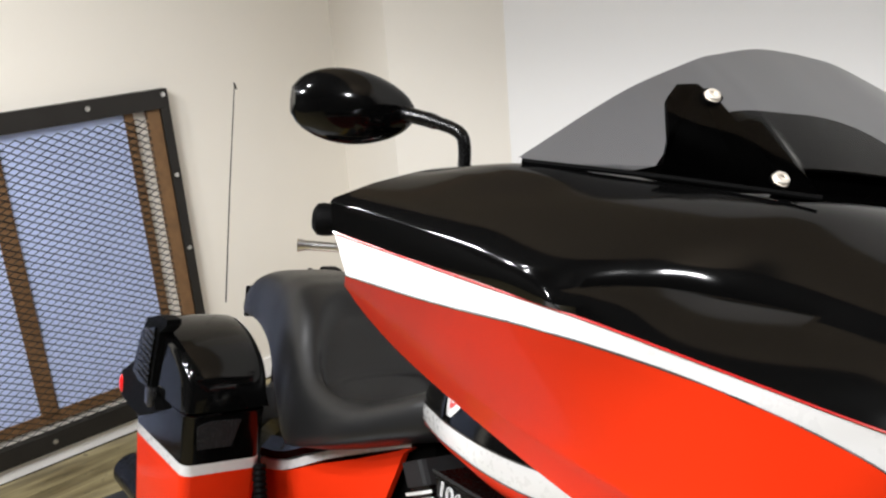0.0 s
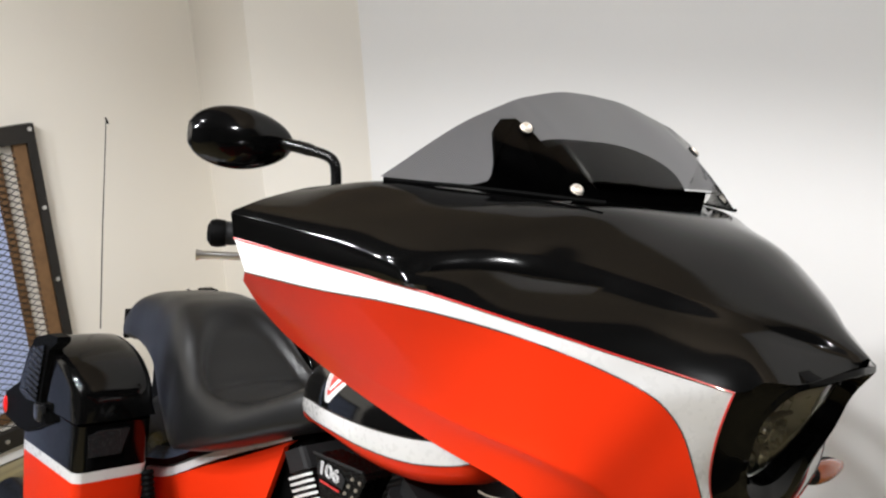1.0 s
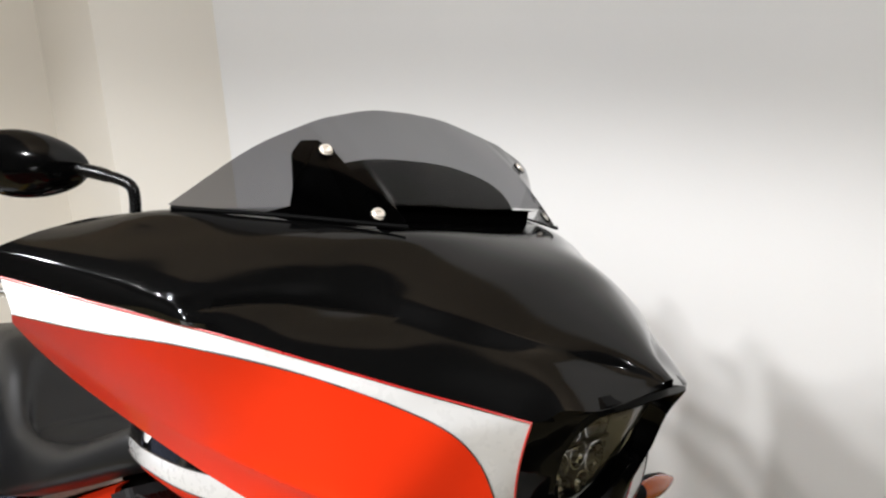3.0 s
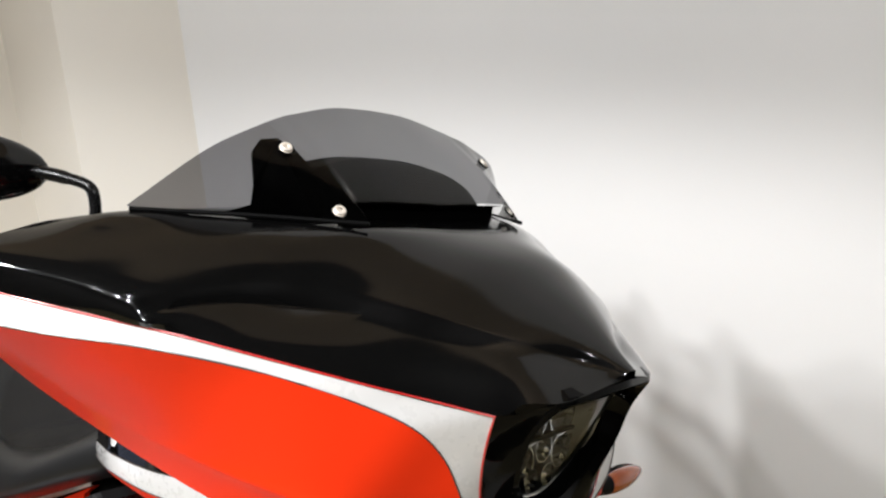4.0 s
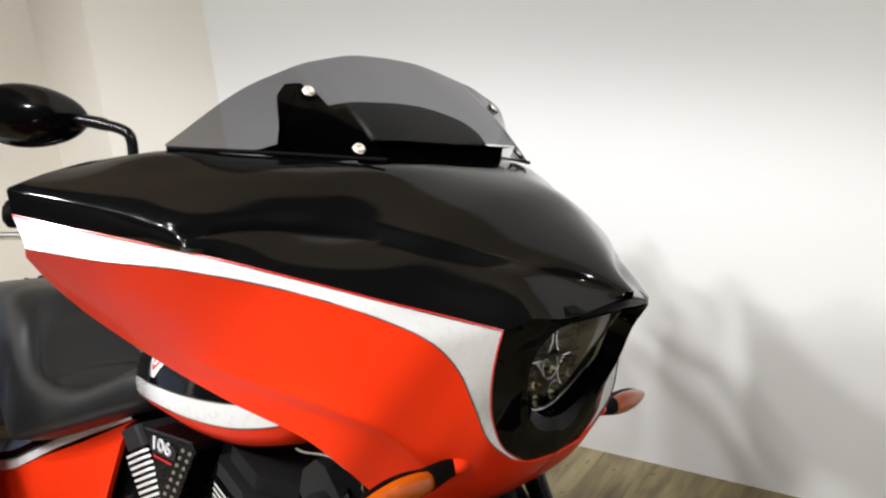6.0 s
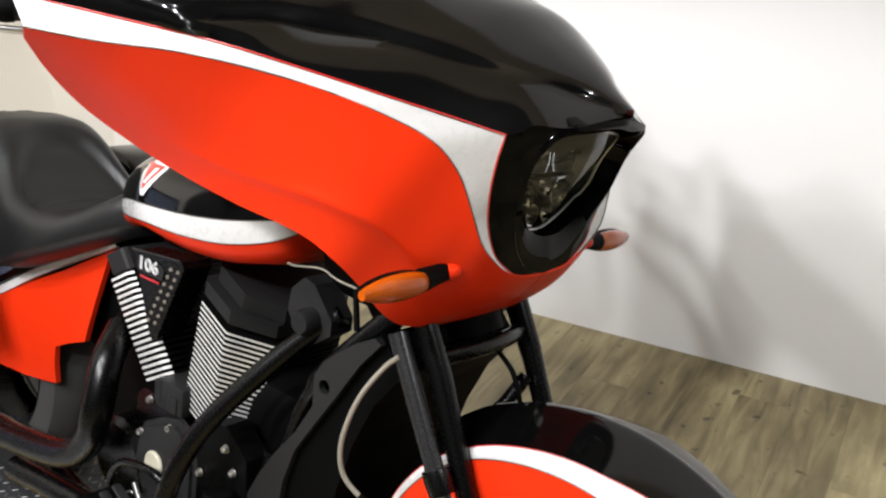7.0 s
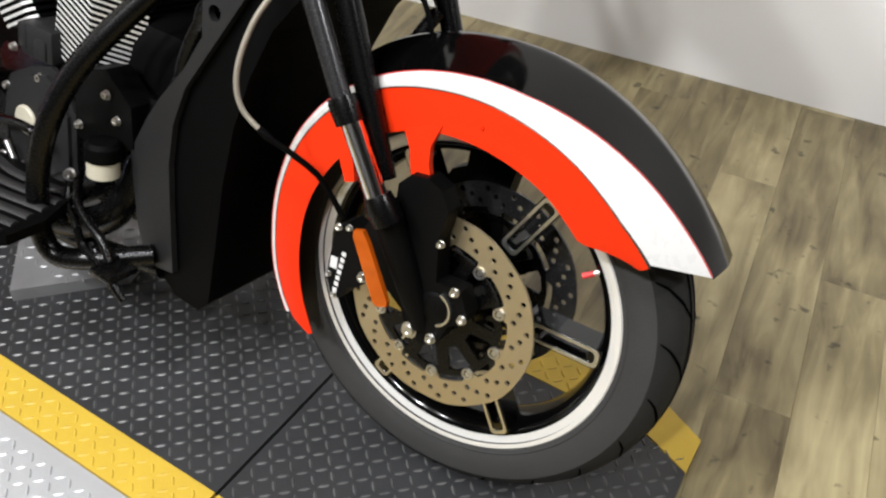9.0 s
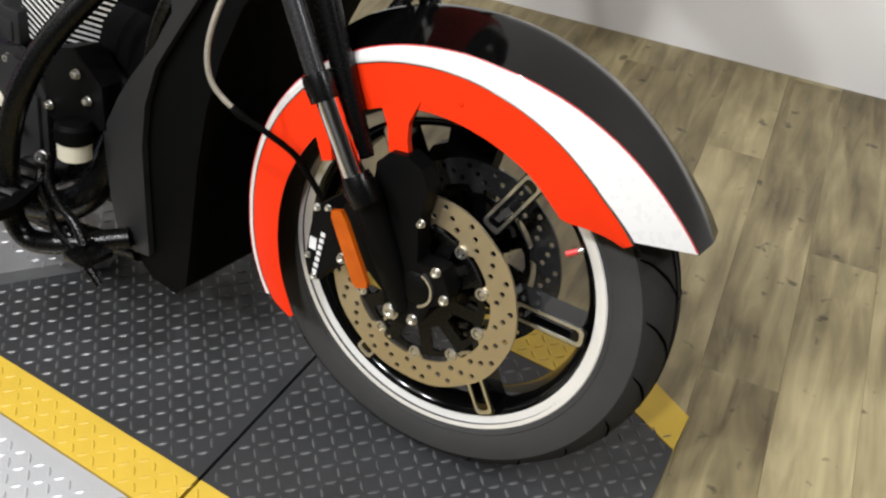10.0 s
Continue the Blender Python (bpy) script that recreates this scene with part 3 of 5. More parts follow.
stripe = sheet([[(1 - s) * a + s * b for a, b in zip(top_run, low_run)] for s in (0, 0.5, 1)])
both("white_stripe", stripe, M_WHITE, fairing, "white painted stripe", sharp=80)
OUT = np.array((0.0012, -0.0022, 0))
both("pinstripe", tube([p + OUT * 0.3 for p in top_run], 0.0013, 6), M_PIN_RED, fairing, "thin dark red pinstripe")
both("pinstripe", tube([p + OUT * 0.3 for p in low_run], 0.0012, 6), M_PIN_DARK, fairing, "thin black pinstripe")

S_BOT = [(-0.628, -0.527, 1.190), (-0.652, -0.480, 1.145), (-0.642, -0.428, 1.095), (-0.545, -0.372, 1.038), (-0.425, -0.343, 1.006), (-0.315, -0.318, 0.985), (-0.272, -0.292, 0.955), (-0.257, -0.255, 0.918), (-0.245, -0.215, 0.875), (-0.243, -0.170, 0.852), (-0.234, -0.120, 0.846), (-0.215, -0.070, 0.852), (-0.202, -0.035, 0.858), (-0.198, 0.0, 0.861)]
S_UP = [(-0.611, -0.536, 1.204), (-0.565, -0.514, 1.202), (-0.518, -0.492, 1.199), (-0.408, -0.440, 1.199), (-0.321, -0.377, 1.187), (-0.264, -0.335, 1.174), (-0.213, -0.287, 1.154), (-0.172, -0.246, 1.130), (-0.153, -0.210, 1.092), (-0.141, -0.184, 1.039), (-0.134, -0.157, 0.991), (-0.133, -0.110, 0.957), (-0.131, -0.06, 0.940), (-0.130, 0.0, 0.936)]
ca, cb = spline(S_UP, 64), spline(S_BOT, 64)
rows = []
for s in np.linspace(0, 1, 57):
    row = []
    for i, (a, b) in enumerate(zip(ca, cb)):
        f = i / 63
        bulge = np.array((0.014 * f, -0.012 + 0.006 * f, 0)) * math.sin(math.pi * s) * min(1, 6 * (1 - f) + 0.3) * min(1, 5 * f)
        # a soft crease that runs down to the indicator, steeper below than above
        d = s - float(np.interp(f, [0.30, 0.44, 0.51, 0.56, 0.64, 0.73, 0.85], [0.77, 0.725, 0.675, 0.625, 0.575, 0.46, 0.36]))
        rib = np.array((0.001, -0.0105, 0.004)) * math.exp(-(d / 0.045) if d > 0 else d / 0.11) * math.exp(-((f - 0.54) / 0.19) ** 2)
        row.append((1 - s) * a + s * b + bulge + rib)
    rows.append(row)
part("lower_panel", whole(sheet(rows)), M_RED, fairing, "orange-red painted lower panel", sharp=70, thick=0.003)
for x, y, z in ((-0.245, -0.205, 1.300),):
    both("rivet", bolt((x - 0.18, y - 0.055, z + 0.012), (0.1, -0.4, 0.9), 0.003, 0.002), M_CHROME, fairing)

# headlight surround and lamp
ring_o = [(-0.038, 0, 1.178), (-0.049, -0.06, 1.171), (-0.066, -0.118, 1.160), (-0.096, -0.132, 1.115), (-0.111, -0.125, 1.060), (-0.123, -0.103, 1.005), (-0.130, -0.066, 0.962), (-0.131, -0.03, 0.942), (-0.130, 0, 0.938)]
ro = spline(ring_o, 36)
mid = np.array((-0.095, 0, 1.065))
ri = [mid + (p - mid) * np.array((0.9, 0.93 if p[2] > 1.03 else 0.84, 0.85 if p[2] > 1.065 else 0.57)) + np.array((-0.004, 0, 0)) for p in ro]
lip = [p + np.array((-0.012, 0, 0.008)) * max(0.0, min(1.0, (p[2] - 1.130) / 0.03)) for p in ro]
rb = [p + np.array((-0.028, 0, 0)) + (mid - p) * np.array((0, 0.07, 0.05)) for p in ri]
part("headlight_surround", whole(sheet([lip, ro, [0.5 * (a + b) + np.array((0.006, 0, 0)) for a, b in zip(ro, ri)], ri, rb])), M_TRIM, fairing, "gloss black headlight surround", sharp=40)
brow_top = [c[-1] for c in cowl[:3 * RUNS + 1]]
brow_low = spline([np.array(ring_o[0]) - (0.004, 0, 0.004), np.array(ring_o[1]) - (0.004, 0, 0.004), np.array(ring_o[2]) - (0.004, 0, 0.003), np.array((-0.088, -0.148, 1.150)), np.array((-0.1105, -0.181, 1.1465))], len(brow_top))
both("brow", sheet([brow_top, brow_low]), M_TRIM, fairing, "gloss black brow over the headlight", sharp=60)
side_a = spline(ring_o[2:], 30)
side_b = spline(S_EDGE + [(-0.132, -0.035, 0.938), (-0.130, 0, 0.937)], 30)
both("surround_side", sheet([[(1 - s) * np.array(a) + s * np.array(b) for a, b in zip(side_a, side_b)] for s in np.linspace(0, 1, 4)]), M_TRIM, fairing, "gloss black cheek of the surround", sharp=50)
headlight = part("headlight", whole(sheet([rb, [p + np.array((-0.05, 0, 0)) + (mid - p) * 0.35 for p in rb], [mid + np.array((-0.10, 0, 0)) + (p - mid) * 0.05 for p in rb]])), M_BOWL, bike, "smoky multi-reflector headlight behind a clear lens", sharp=30)
deep = mid + np.array((-0.028, 0, 0))
part("lens", whole(sheet([rb, [deep + (p - deep) * 0.6 + np.array((0.010, 0, 0)) for p in rb], [deep + (p - deep) * 0.02 + np.array((0.014, 0, 0)) for p in rb]])), M_LENS, headlight, "clear curved lens", sharp=80, face=(1, 0, 0))
part("lens_rim", whole(tube([p + np.array((0.001, 0, 0)) for p in rb], 0.0022, 8)), M_ALU, headlight, "bright thin lens rim")

# lamp cells behind the lens
for y, z, r in ((-0.035, 1.105, 0.032), (0.035, 1.105, 0.032), (-0.045, 1.050, 0.024), (0.0, 1.062, 0.020), (0.045, 1.050, 0.024), (-0.020, 1.020, 0.016), (0.020, 1.020, 0.016)):
    part("lamp_cell", turned([(0.0005, -0.020), (r * 0.5, -0.016), (r * 0.85, -0.004), (r, 0.006), (r * 0.92, 0.006), (r * 0.8, -0.002)], 20, (-0.152 - 0.08 * (1.105 - z), y, z), "x"), M_CHROME, headlight, "chrome reflector cell")
part("lamp_bar", block((-0.148, 0, 1.080), (0.012, 0.13, 0.006), 0.002), M_GREY, headlight)
part("lamp_bar", block((-0.142, 0, 1.138), (0.010, 0.12, 0.010), 0.003), M_CHROME, headlight, "bright upper reflector strip")

# windscreen with its vent, brackets and screws
lip_low = spline([(-0.352, 0, 1.366), (-0.356, -0.10, 1.368), (-0.363, -0.171, 1.367)], 14)
lip_high = spline([(-0.512, 0, 1.496), (-0.509, -0.08, 1.492), (-0.500, -0.170, 1.474)], 14)
foot_low = spline([(-0.333, -0.169, 1.343), (-0.366, -0.196, 1.343), (-0.450, -0.270, 1.343), (-0.552, -0.372, 1.341)], 24)
foot_high = spline([(-0.499, -0.178, 1.472), (-0.490, -0.220, 1.459), (-0.492, -0.305, 1.420), (-0.553, -0.376, 1.343)], 24)
wb, wt = lip_low + foot_low, lip_high + foot_high
glass = [[(1 - s) * a + s * b + np.array((0.006, -0.006 * (i / 37), 0.004)) * math.sin(math.pi * s) * (1 - (i / 37) ** 3) for i, (a, b) in enumerate(zip(wb, wt))] for s in np.linspace(0, 1, 12)]
windscreen = part("windscreen", whole(sheet(glass)), M_TINT, bike, "smoked low windscreen with chrome screws", sharp=80, face=(1, 0, 1))
both("edge_seal", tube([p + np.array((0.002, -0.002, -0.002)) for p in foot_low], 0.003, 8), M_PLASTIC, windscreen, "black rubber seal")
for x, y, z, k in ((-0.370, -0.189, 1.350, 0.005), (-0.449, -0.215, 1.4265, 0.003)):
    both("screw", bolt((x + k * 0.62, y - k * 0.28, z + k * 0.75), (0.62, -0.28, 0.75), 0.0082, 0.004), M_SCREW, windscreen, "chrome slotted screw")
    both("screw_seat", moved(turned([(0.0088, 0.0), (0.0108, 0.0015), (0.0108, -0.002)], 16, axis="z"), Matrix.Translation((x + k * 0.55, y - k * 0.25, z + k * 0.66)) @ Vector((0, 0, 1)).rotation_difference(Vector((0.62, -0.28, 0.75))).to_matrix().to_4x4()), M_PLASTIC, windscreen)
bracket = [(-0.360, -0.168, 1.346), (-0.418, -0.160, 1.392), (-0.462, -0.186, 1.438), (-0.474, -0.206, 1.450), (-0.484, -0.226, 1.447), (-0.482, -0.240, 1.432), (-0.462, -0.250, 1.392), (-0.458, -0.256, 1.362), (-0.490, -0.292, 1.345), (-0.440, -0.262, 1.340), (-0.380, -0.206, 1.338)]
off = np.array((-0.008, 0.004, -0.009))
bvs = [np.array(p) + off for p in bracket] + [np.array(p) + off * 1.7 for p in bracket]
nb = len(bracket)
part("bracket", (bvs, [tuple(range(nb)), tuple(reversed(range(nb, 2 * nb)))] + [(i, (i + 1) % nb, nb + (i + 1) % nb, nb + i) for i in range(nb)]), M_PLASTIC, windscreen, "black mounting bracket", smooth=False)
vent_lip = [p + np.array((-0.004, 0, -0.003)) for p in lip_low]
vent_back = [p + np.array((-0.024, 0, -0.006)) for p in lip_low]
vent_low = [np.array((p[0] - 0.026, p[1], 1.3405 - 0.004 * (abs(p[1]) / 0.171) ** 2)) for p in lip_low]
part("vent", whole(sheet([vent_lip, vent_back, vent_low])), M_GROOVE, fairing, "matt black air vent under the windscreen")
arch = spline([(-0.450, -0.225, 1.350), (-0.458, -0.190, 1.384), (-0.466, -0.150, 1.403), (-0.472, -0.10, 1.415), (-0.476, -0.05, 1.422), (-0.476, 0, 1.424)], 22)
part("dashboard", whole(sheet([[p + np.array((0.03, 0, -0.09)) for p in arch], [p + np.array((0.012, 0, -0.015)) for p in arch], arch, [p + np.array((-0.05, 0, 0.0)) for p in arch], [p + np.array((-0.12, 0, -0.16)) for p in arch]])), M_PLASTIC, bike, "matt black dashboard behind the windscreen")

# indicators
def indicator():
    m = Matrix.Translation((-0.172, -0.285, 0.945)) @ pose(0, 0, 0, 3, 0, 90)
    lens_rows = []
    for f in np.linspace(0, 1, 16):
        k = math.sin(math.pi * (0.08 + 0.86 * f)) ** 0.6
        lens_rows.append([(-0.075 + 0.135 * f, 0.016 * k * math.cos(a), 0.0180 * k * math.sin(a)) for a in np.linspace(0, 2 * math.pi, 18, endpoint=False)])
    vs, fs = sheet(lens_rows, close_u=True)
    fs += [tuple(range(18)), tuple(reversed(range(len(vs) - 18, len(vs))))]
    return moved((vs, fs), m @ Matrix.Rotation(math.pi, 4, "Z"))


ind = indicator()
stalk = tube([(-0.172, -0.232, 0.948), (-0.172, -0.205, 0.951), (-0.175, -0.175, 0.955)], [0.016, 0.0135, 0.015], 16)
for f, nm in ((lambda s: s, ""), (flip, "")):
    st = part("indicator", f(stalk), M_PLASTIC, bike, "amber turn indicator on a black stalk")
    part("lens", f(ind), M_AMBER, st, "ribbed amber lens")
    part("shell", f(moved(ind, Matrix.Translation((-0.172, -0.285, 0.945)) @ Matrix.Diagonal((0.9, 0.97, 1.04, 1)) @ Matrix.Translation((0.163, 0.285, -0.945)))), M_PLASTIC, st, "black rear shell")
    part("fairing_lug", f(egg((-0.178, -0.178, 0.955), (0.026, 0.020, 0.014), 2.2, 16, 10)), M_RED, st, "orange-red mounting lug")

# mirror, grip and lever
def mirror_pod():
    rows = []
    for f in np.linspace(0, 1, 20):
        k = math.sin(math.pi * (0.02 + 0.96 * f)) ** 0.42 * (0.84 + 0.20 * f)
        y = -0.332 - 0.162 * f
        rows.append([(-0.848 - 0.03 * f + 0.034 * k * math.cos(a) * (1.0 if math.cos(a) > 0 else 0.35), y, 1.366 + 0.004 * f + 0.052 * k * math.sin(a)) for a in np.linspace(0, 2 * math.pi, 26, endpoint=False)])
    vs, fs = sheet(rows, close_u=True)
    return vs, fs + [tuple(range(26)), tuple(reversed(range(len(vs) - 26, len(vs))))]


stem = tube(spline([(-0.745, -0.308, 1.285), (-0.748, -0.308, 1.330), (-0.755, -0.314, 1.352), (-0.790, -0.333, 1.362), (-0.835, -0.352, 1.367)], 22), [0.0085] * 15 + [0.010] * 7, 12)
for f in (lambda s: s, flip):
    mi = part("mirror", f(mirror_pod()), M_BLACK, bike, "gloss black rear-view mirror on a bent stem")
    part("stem", f(stem), M_SATIN, mi, "satin black bent stem")
grip = tube([(-0.80, -0.30, 1.225), (-0.850, -0.390, 1.219), (-0.872, -0.430, 1.216)], 0.019, 18)
for f in (lambda s: s, flip):
    g = part("grip", f(grip), M_GREY, bike, "grey handlebar grip with a black end cap")
    part("end_cap", f(tube([(-0.868, -0.423, 1.2165), (-0.875, -0.435, 1.2158), (-0.879, -0.442, 1.2152), (-0.882, -0.446, 1.215)], [0.021, 0.0225, 0.021, 0.014], 18)), M_PLASTIC, g)
    part("lever", f(tube(spline([(-0.80, -0.30, 1.195), (-0.815, -0.40, 1.188), (-0.845, -0.462, 1.186), (-0.855, -0.478, 1.185)], 12), [0.006] * 10 + [0.007, 0.009], 10)), M_ALU, g, "bare metal lever")
part("handlebar", whole(tube(spline([(-0.70, 0, 1.14), (-0.71, -0.12, 1.17), (-0.76, -0.25, 1.225), (-0.80, -0.30, 1.225)], 20), 0.0125, 12)), M_SATIN, bike, "black handlebar")

# front wheel
# the steering is turned a little to the left
TURN = Matrix.Translation((0, 0.030, 0)) @ Matrix.Rotation(0.030, 4, "Z")


def turned_wheel(shape):
    return moved(shape, TURN)


wheel = part("front_wheel", turned_wheel(turned([(0.2465, -0.0455), (0.240, -0.043), (0.231, -0.030), (0.226, -0.010), (0.226, 0.010), (0.231, 0.030), (0.240, 0.043), (0.2465, 0.0455), (0.252, 0.030), (0.252, -0.030)], 96, AX, close=True)), M_BLACK, bike, "gloss black cast front wheel with silver machined rim lip")
for side in (1, -1):
    part("rim_lip", turned_wheel(turned([(0.2455, -0.042 * side), (0.2470, -0.0455 * side), (0.2520, -0.0475 * side), (0.2620, -0.0490 * side), (0.2655, -0.0510 * side), (0.2670, -0.0535 * side), (0.2650, -0.0550 * side), (0.258, -0.054 * side)], 110, AX)), M_RIM, wheel, "silver machined rim lip")
TYRE = [(0.258, -0.048), (0.2665, -0.0535), (0.280, -0.0585), (0.300, -0.0625), (0.318, -0.061), (0.333, -0.051), (0.345, -0.030), (0.351, 0.0)]
tyre = part("tyre", turned_wheel(turned(TYRE[4:] + [(r, -y) for r, y in TYRE[-2:3:-1]], 140, AX)), M_TREAD, wheel, "black road tyre with sweeping tread grooves")
for side in (1, -1):
    part("sidewall", turned_wheel(turned([(r, y * side) for r, y in TYRE[:5]], 140, AX)), M_RUBBER, tyre, "dull grey-black sidewall")
    part("sidewall_rib", turned_wheel(turned([(r, y * side) for r, y in ((0.2725, -0.0567), (0.2735, -0.0578), (0.2750, -0.0578), (0.2760, -0.0572))], 140, AX)), M_RUBBER, tyre)
ys, rs = [-0.061, -0.051, -0.030, 0, 0.030, 0.051, 0.061], [0.318, 0.333, 0.345, 0.351, 0.345, 0.333, 0.318]


def groove(a0, side):
    """A swept groove that starts near the tread's middle, cut dark."""
    rows = []
    for f in np.linspace(0, 1, 12):
        y = side * (0.005 + 0.054 * f)
        r = float(np.interp(y, ys, rs)) - 0.0004
        a = a0 + 0.24 * f
        w = 0.0125 * math.sin(math.pi * (0.10 + 0.82 * f)) ** 0.7
        rows.append([((r + 0.0018) * math.cos(a + s * w), y, 0.351 + (r + 0.0018) * math.sin(a + s * w)) for s in (-1, 1)])
    return turned_wheel(sheet(rows))


for k in range(22):
    for side in (-1, 1):
        part("tread_groove", groove(2 * math.pi * (k + (0.5 if side > 0 else 0)) / 22, side), M_GROOVE, tyre, smooth=False)
for k in range(2):
    part("tread_line", turned_wheel(turned([(0.3500, -0.0035 + 0.014 * k - 0.007), (0.3503, 0.0 + 0.014 * k - 0.007), (0.3500, 0.0035 + 0.014 * k - 0.007)], 140, AX)), M_GROOVE, tyre, smooth=False)


def rounded(w, l0, l1, n=6):
    """Outline of a long slot, from l0 to l1 and 2w wide, with round ends."""
    c = min(w * 0.7, 0.008)
    out = []
    for cx, cy, a in ((l1 - c, w - c, 0), (l0 + c, w - c, 90), (l0 + c, -w + c, 180), (l1 - c, -w + c, 270)):
        out += [(cx + c * math.cos(radians(a + t)), cy + c * math.sin(radians(a + t))) for t in np.linspace(0, 90, n)]
    return out


def spoke_to(angle, y):
    c, s = math.cos(angle), math.sin(angle)
    return lambda u, v, w: (u * c - v * s, y - w, 0.351 + u * s + v * c)


for k in range(6):
    a = radians(60 * k + 1.5)
    sp = part("spoke", slab(rounded(0.0175, 0.045, 0.243), 0.045, spoke_to(a, 0.027), [rounded(0.0085, 0.145, 0.222)]), M_BLACK, wheel, "gloss black spoke with a bright slot edge", smooth=False)
    part("slot_edge", slab(rounded(0.0150, 0.128, 0.240), 0.0016, spoke_to(a, -0.0182), [rounded(0.0105, 0.134, 0.234)]), M_ALU, sp, "bright machined slot edge", smooth=False)
    part("slot_edge", slab(rounded(0.0150, 0.128, 0.240), 0.0016, spoke_to(a, 0.0290), [rounded(0.0105, 0.134, 0.234)]), M_ALU, sp, "bright machined slot edge", smooth=False)
part("hub", turned([(0.001, -0.085), (0.030, -0.085), (0.034, -0.070), (0.052, -0.060), (0.055, -0.020), (0.060, 0.0), (0.055, 0.020), (0.052, 0.060), (0.034, 0.070), (0.030, 0.085), (0.001, 0.085)], 40, AX), M_SATIN, wheel, "satin black hub")
VALVE = np.array((math.cos(0.585), 0, math.sin(0.585)))
at_valve = lambda r, y: tuple(VALVE * r + np.array((0, y, 0.351)))
part("valve", tube([at_valve(0.246, 0.0), at_valve(0.231, -0.005)], 0.004, 10), M_ALU, wheel, "bright valve stem")
part("valve_cap", tube([at_valve(0.232, -0.005), at_valve(0.215, -0.009)], 0.0046, 10), material("red_valve_cap", (0.7, 0.05, 0.05), 0.4), wheel, "red valve cap")
wave = [((0.1595 + 0.0008 * math.cos(10 * t)) * math.cos(t), (0.1595 + 0.0008 * math.cos(10 * t)) * math.sin(t)) for t in np.linspace(0, 2 * math.pi, 120, endpoint=False)]
inner = []
for t in np.linspace(0, 2 * math.pi, 200, endpoint=False):
    d = (math.degrees(t) - 24) % 36
    d = min(d, 36 - d)
    inner.append(((0.1175 - 0.014 * max(0, 1 - d / 6.5) ** 0.5) * math.cos(t), (0.1175 - 0.014 * max(0, 1 - d / 6.5) ** 0.5) * math.sin(t)))
drill = []
for k in range(60):
    t = 2 * math.pi * k / 60
    r = (0.128, 0.1385, 0.149)[k % 3]
    drill.append(ring2(0.0046, 8, r * math.cos(t), r * math.sin(t)))
# the far rotor's shade is put into its colour: dark metal, not steel
for y in (-0.077, 0.073):
    ro_ = part("rotor", slab(wave, 0.004, lambda u, v, w, y=y: (u, y + w, 0.351 + v), [inner] + drill), M_ROTOR if y < 0 else M_TUBE, wheel, "drilled steel brake rotor" if y < 0 else "drilled brake rotor, its shade put into a dark metal", smooth=False)
    win = [[(r * math.cos(radians(36 * k + a)), r * math.sin(radians(36 * k + a))) for r, a in ((0.060, 10), (0.096, 6), (0.099, 12), (0.099, 24), (0.096, 30), (0.060, 26))] for k in range(10)]
    part("carrier", slab(ring2(0.108, 80), 0.005, lambda u, v, w, y=y: (u, y + w * 0.9 - 0.0003, 0.351 + v), [ring2(0.035, 30)] + win), M_SATIN, ro_, "black rotor carrier", smooth=False)
    sy = -1 if y < 0 else 1
    for k in range(10):
        t = radians(36 * k + 24)
        ring_ = join(turned([(0.0062, 0.0), (0.0064, sy * 0.0036), (0.0088, sy * 0.0036), (0.0098, sy * 0.0022), (0.0098, 0.0)], 18), turned([(0.0003, sy * 0.0028), (0.0036, sy * 0.0028), (0.0042, sy * 0.0018), (0.0042, 0.0)], 14))
        part("button", moved(ring_, Matrix.Translation((0.1065 * math.cos(t), y + 0.002 + sy * 0.0022, 0.351 + 0.1065 * math.sin(t)))), M_ALU, ro_, "bright floating button ring")

# front fender: radius of each painted line round the wheel, by the angle ahead of the axle
ANG = [22, 31, 34, 40, 48, 63, 83, 99, 118, 133, 145, 160, 177, 190, 200, 207, 215]
R_TOP = [0.418, 0.416, 0.414, 0.411, 0.409, 0.407, 0.405, 0.401, 0.397, 0.390, 0.384, 0.378, 0.372, 0.370, 0.368, 0.367, 0.366]
R_WHT = [0.412, 0.410, 0.407, 0.400, 0.393, 0.383, 0.373, 0.365, 0.356, 0.347, 0.338, 0.324, 0.310, 0.303, 0.295, 0.291, 0.290]
R_RED = [0.353, 0.353, 0.353, 0.350, 0.345, 0.346, 0.345, 0.342, 0.341, 0.334, 0.327, 0.315, 0.301, 0.294, 0.287, 0.279, 0.254]
R_IN = [0.350, 0.350, 0.350, 0.324, 0.278, 0.284, 0.284, 0.283, 0.278, 0.271, 0.265, 0.259, 0.252, 0.249, 0.248, 0.247, 0.249]


def fr(table, a):
    return float(np.interp(a, ANG, table))


def fender_pt(r, y, a):
    return (r * math.cos(radians(a)), y, 0.351 + r * math.sin(radians(a)))


def half_width(a):
    return float(np.interp(a, [31, 34, 50, 65, 80, 118], [0.043, 0.046, 0.058, 0.073, 0.094, 0.0985]))


def flank(a):
    return float(np.interp(a, [31, 38, 55, 80], [0.080, 0.086, 0.096, 0.101]))


def fender_strip(a0, a1, n, sec):
    return sheet([[fender_pt(r, y, a) for r, y in sec(a)] for a in np.linspace(a0, a1, n)])


def crown(a):
    t, w = fr(R_TOP, a), fr(R_WHT, a)
    return [(w + (t - w) * (1 - k ** 1.2), -half_width(a) * k) for k in np.linspace(0, 1, 13)]


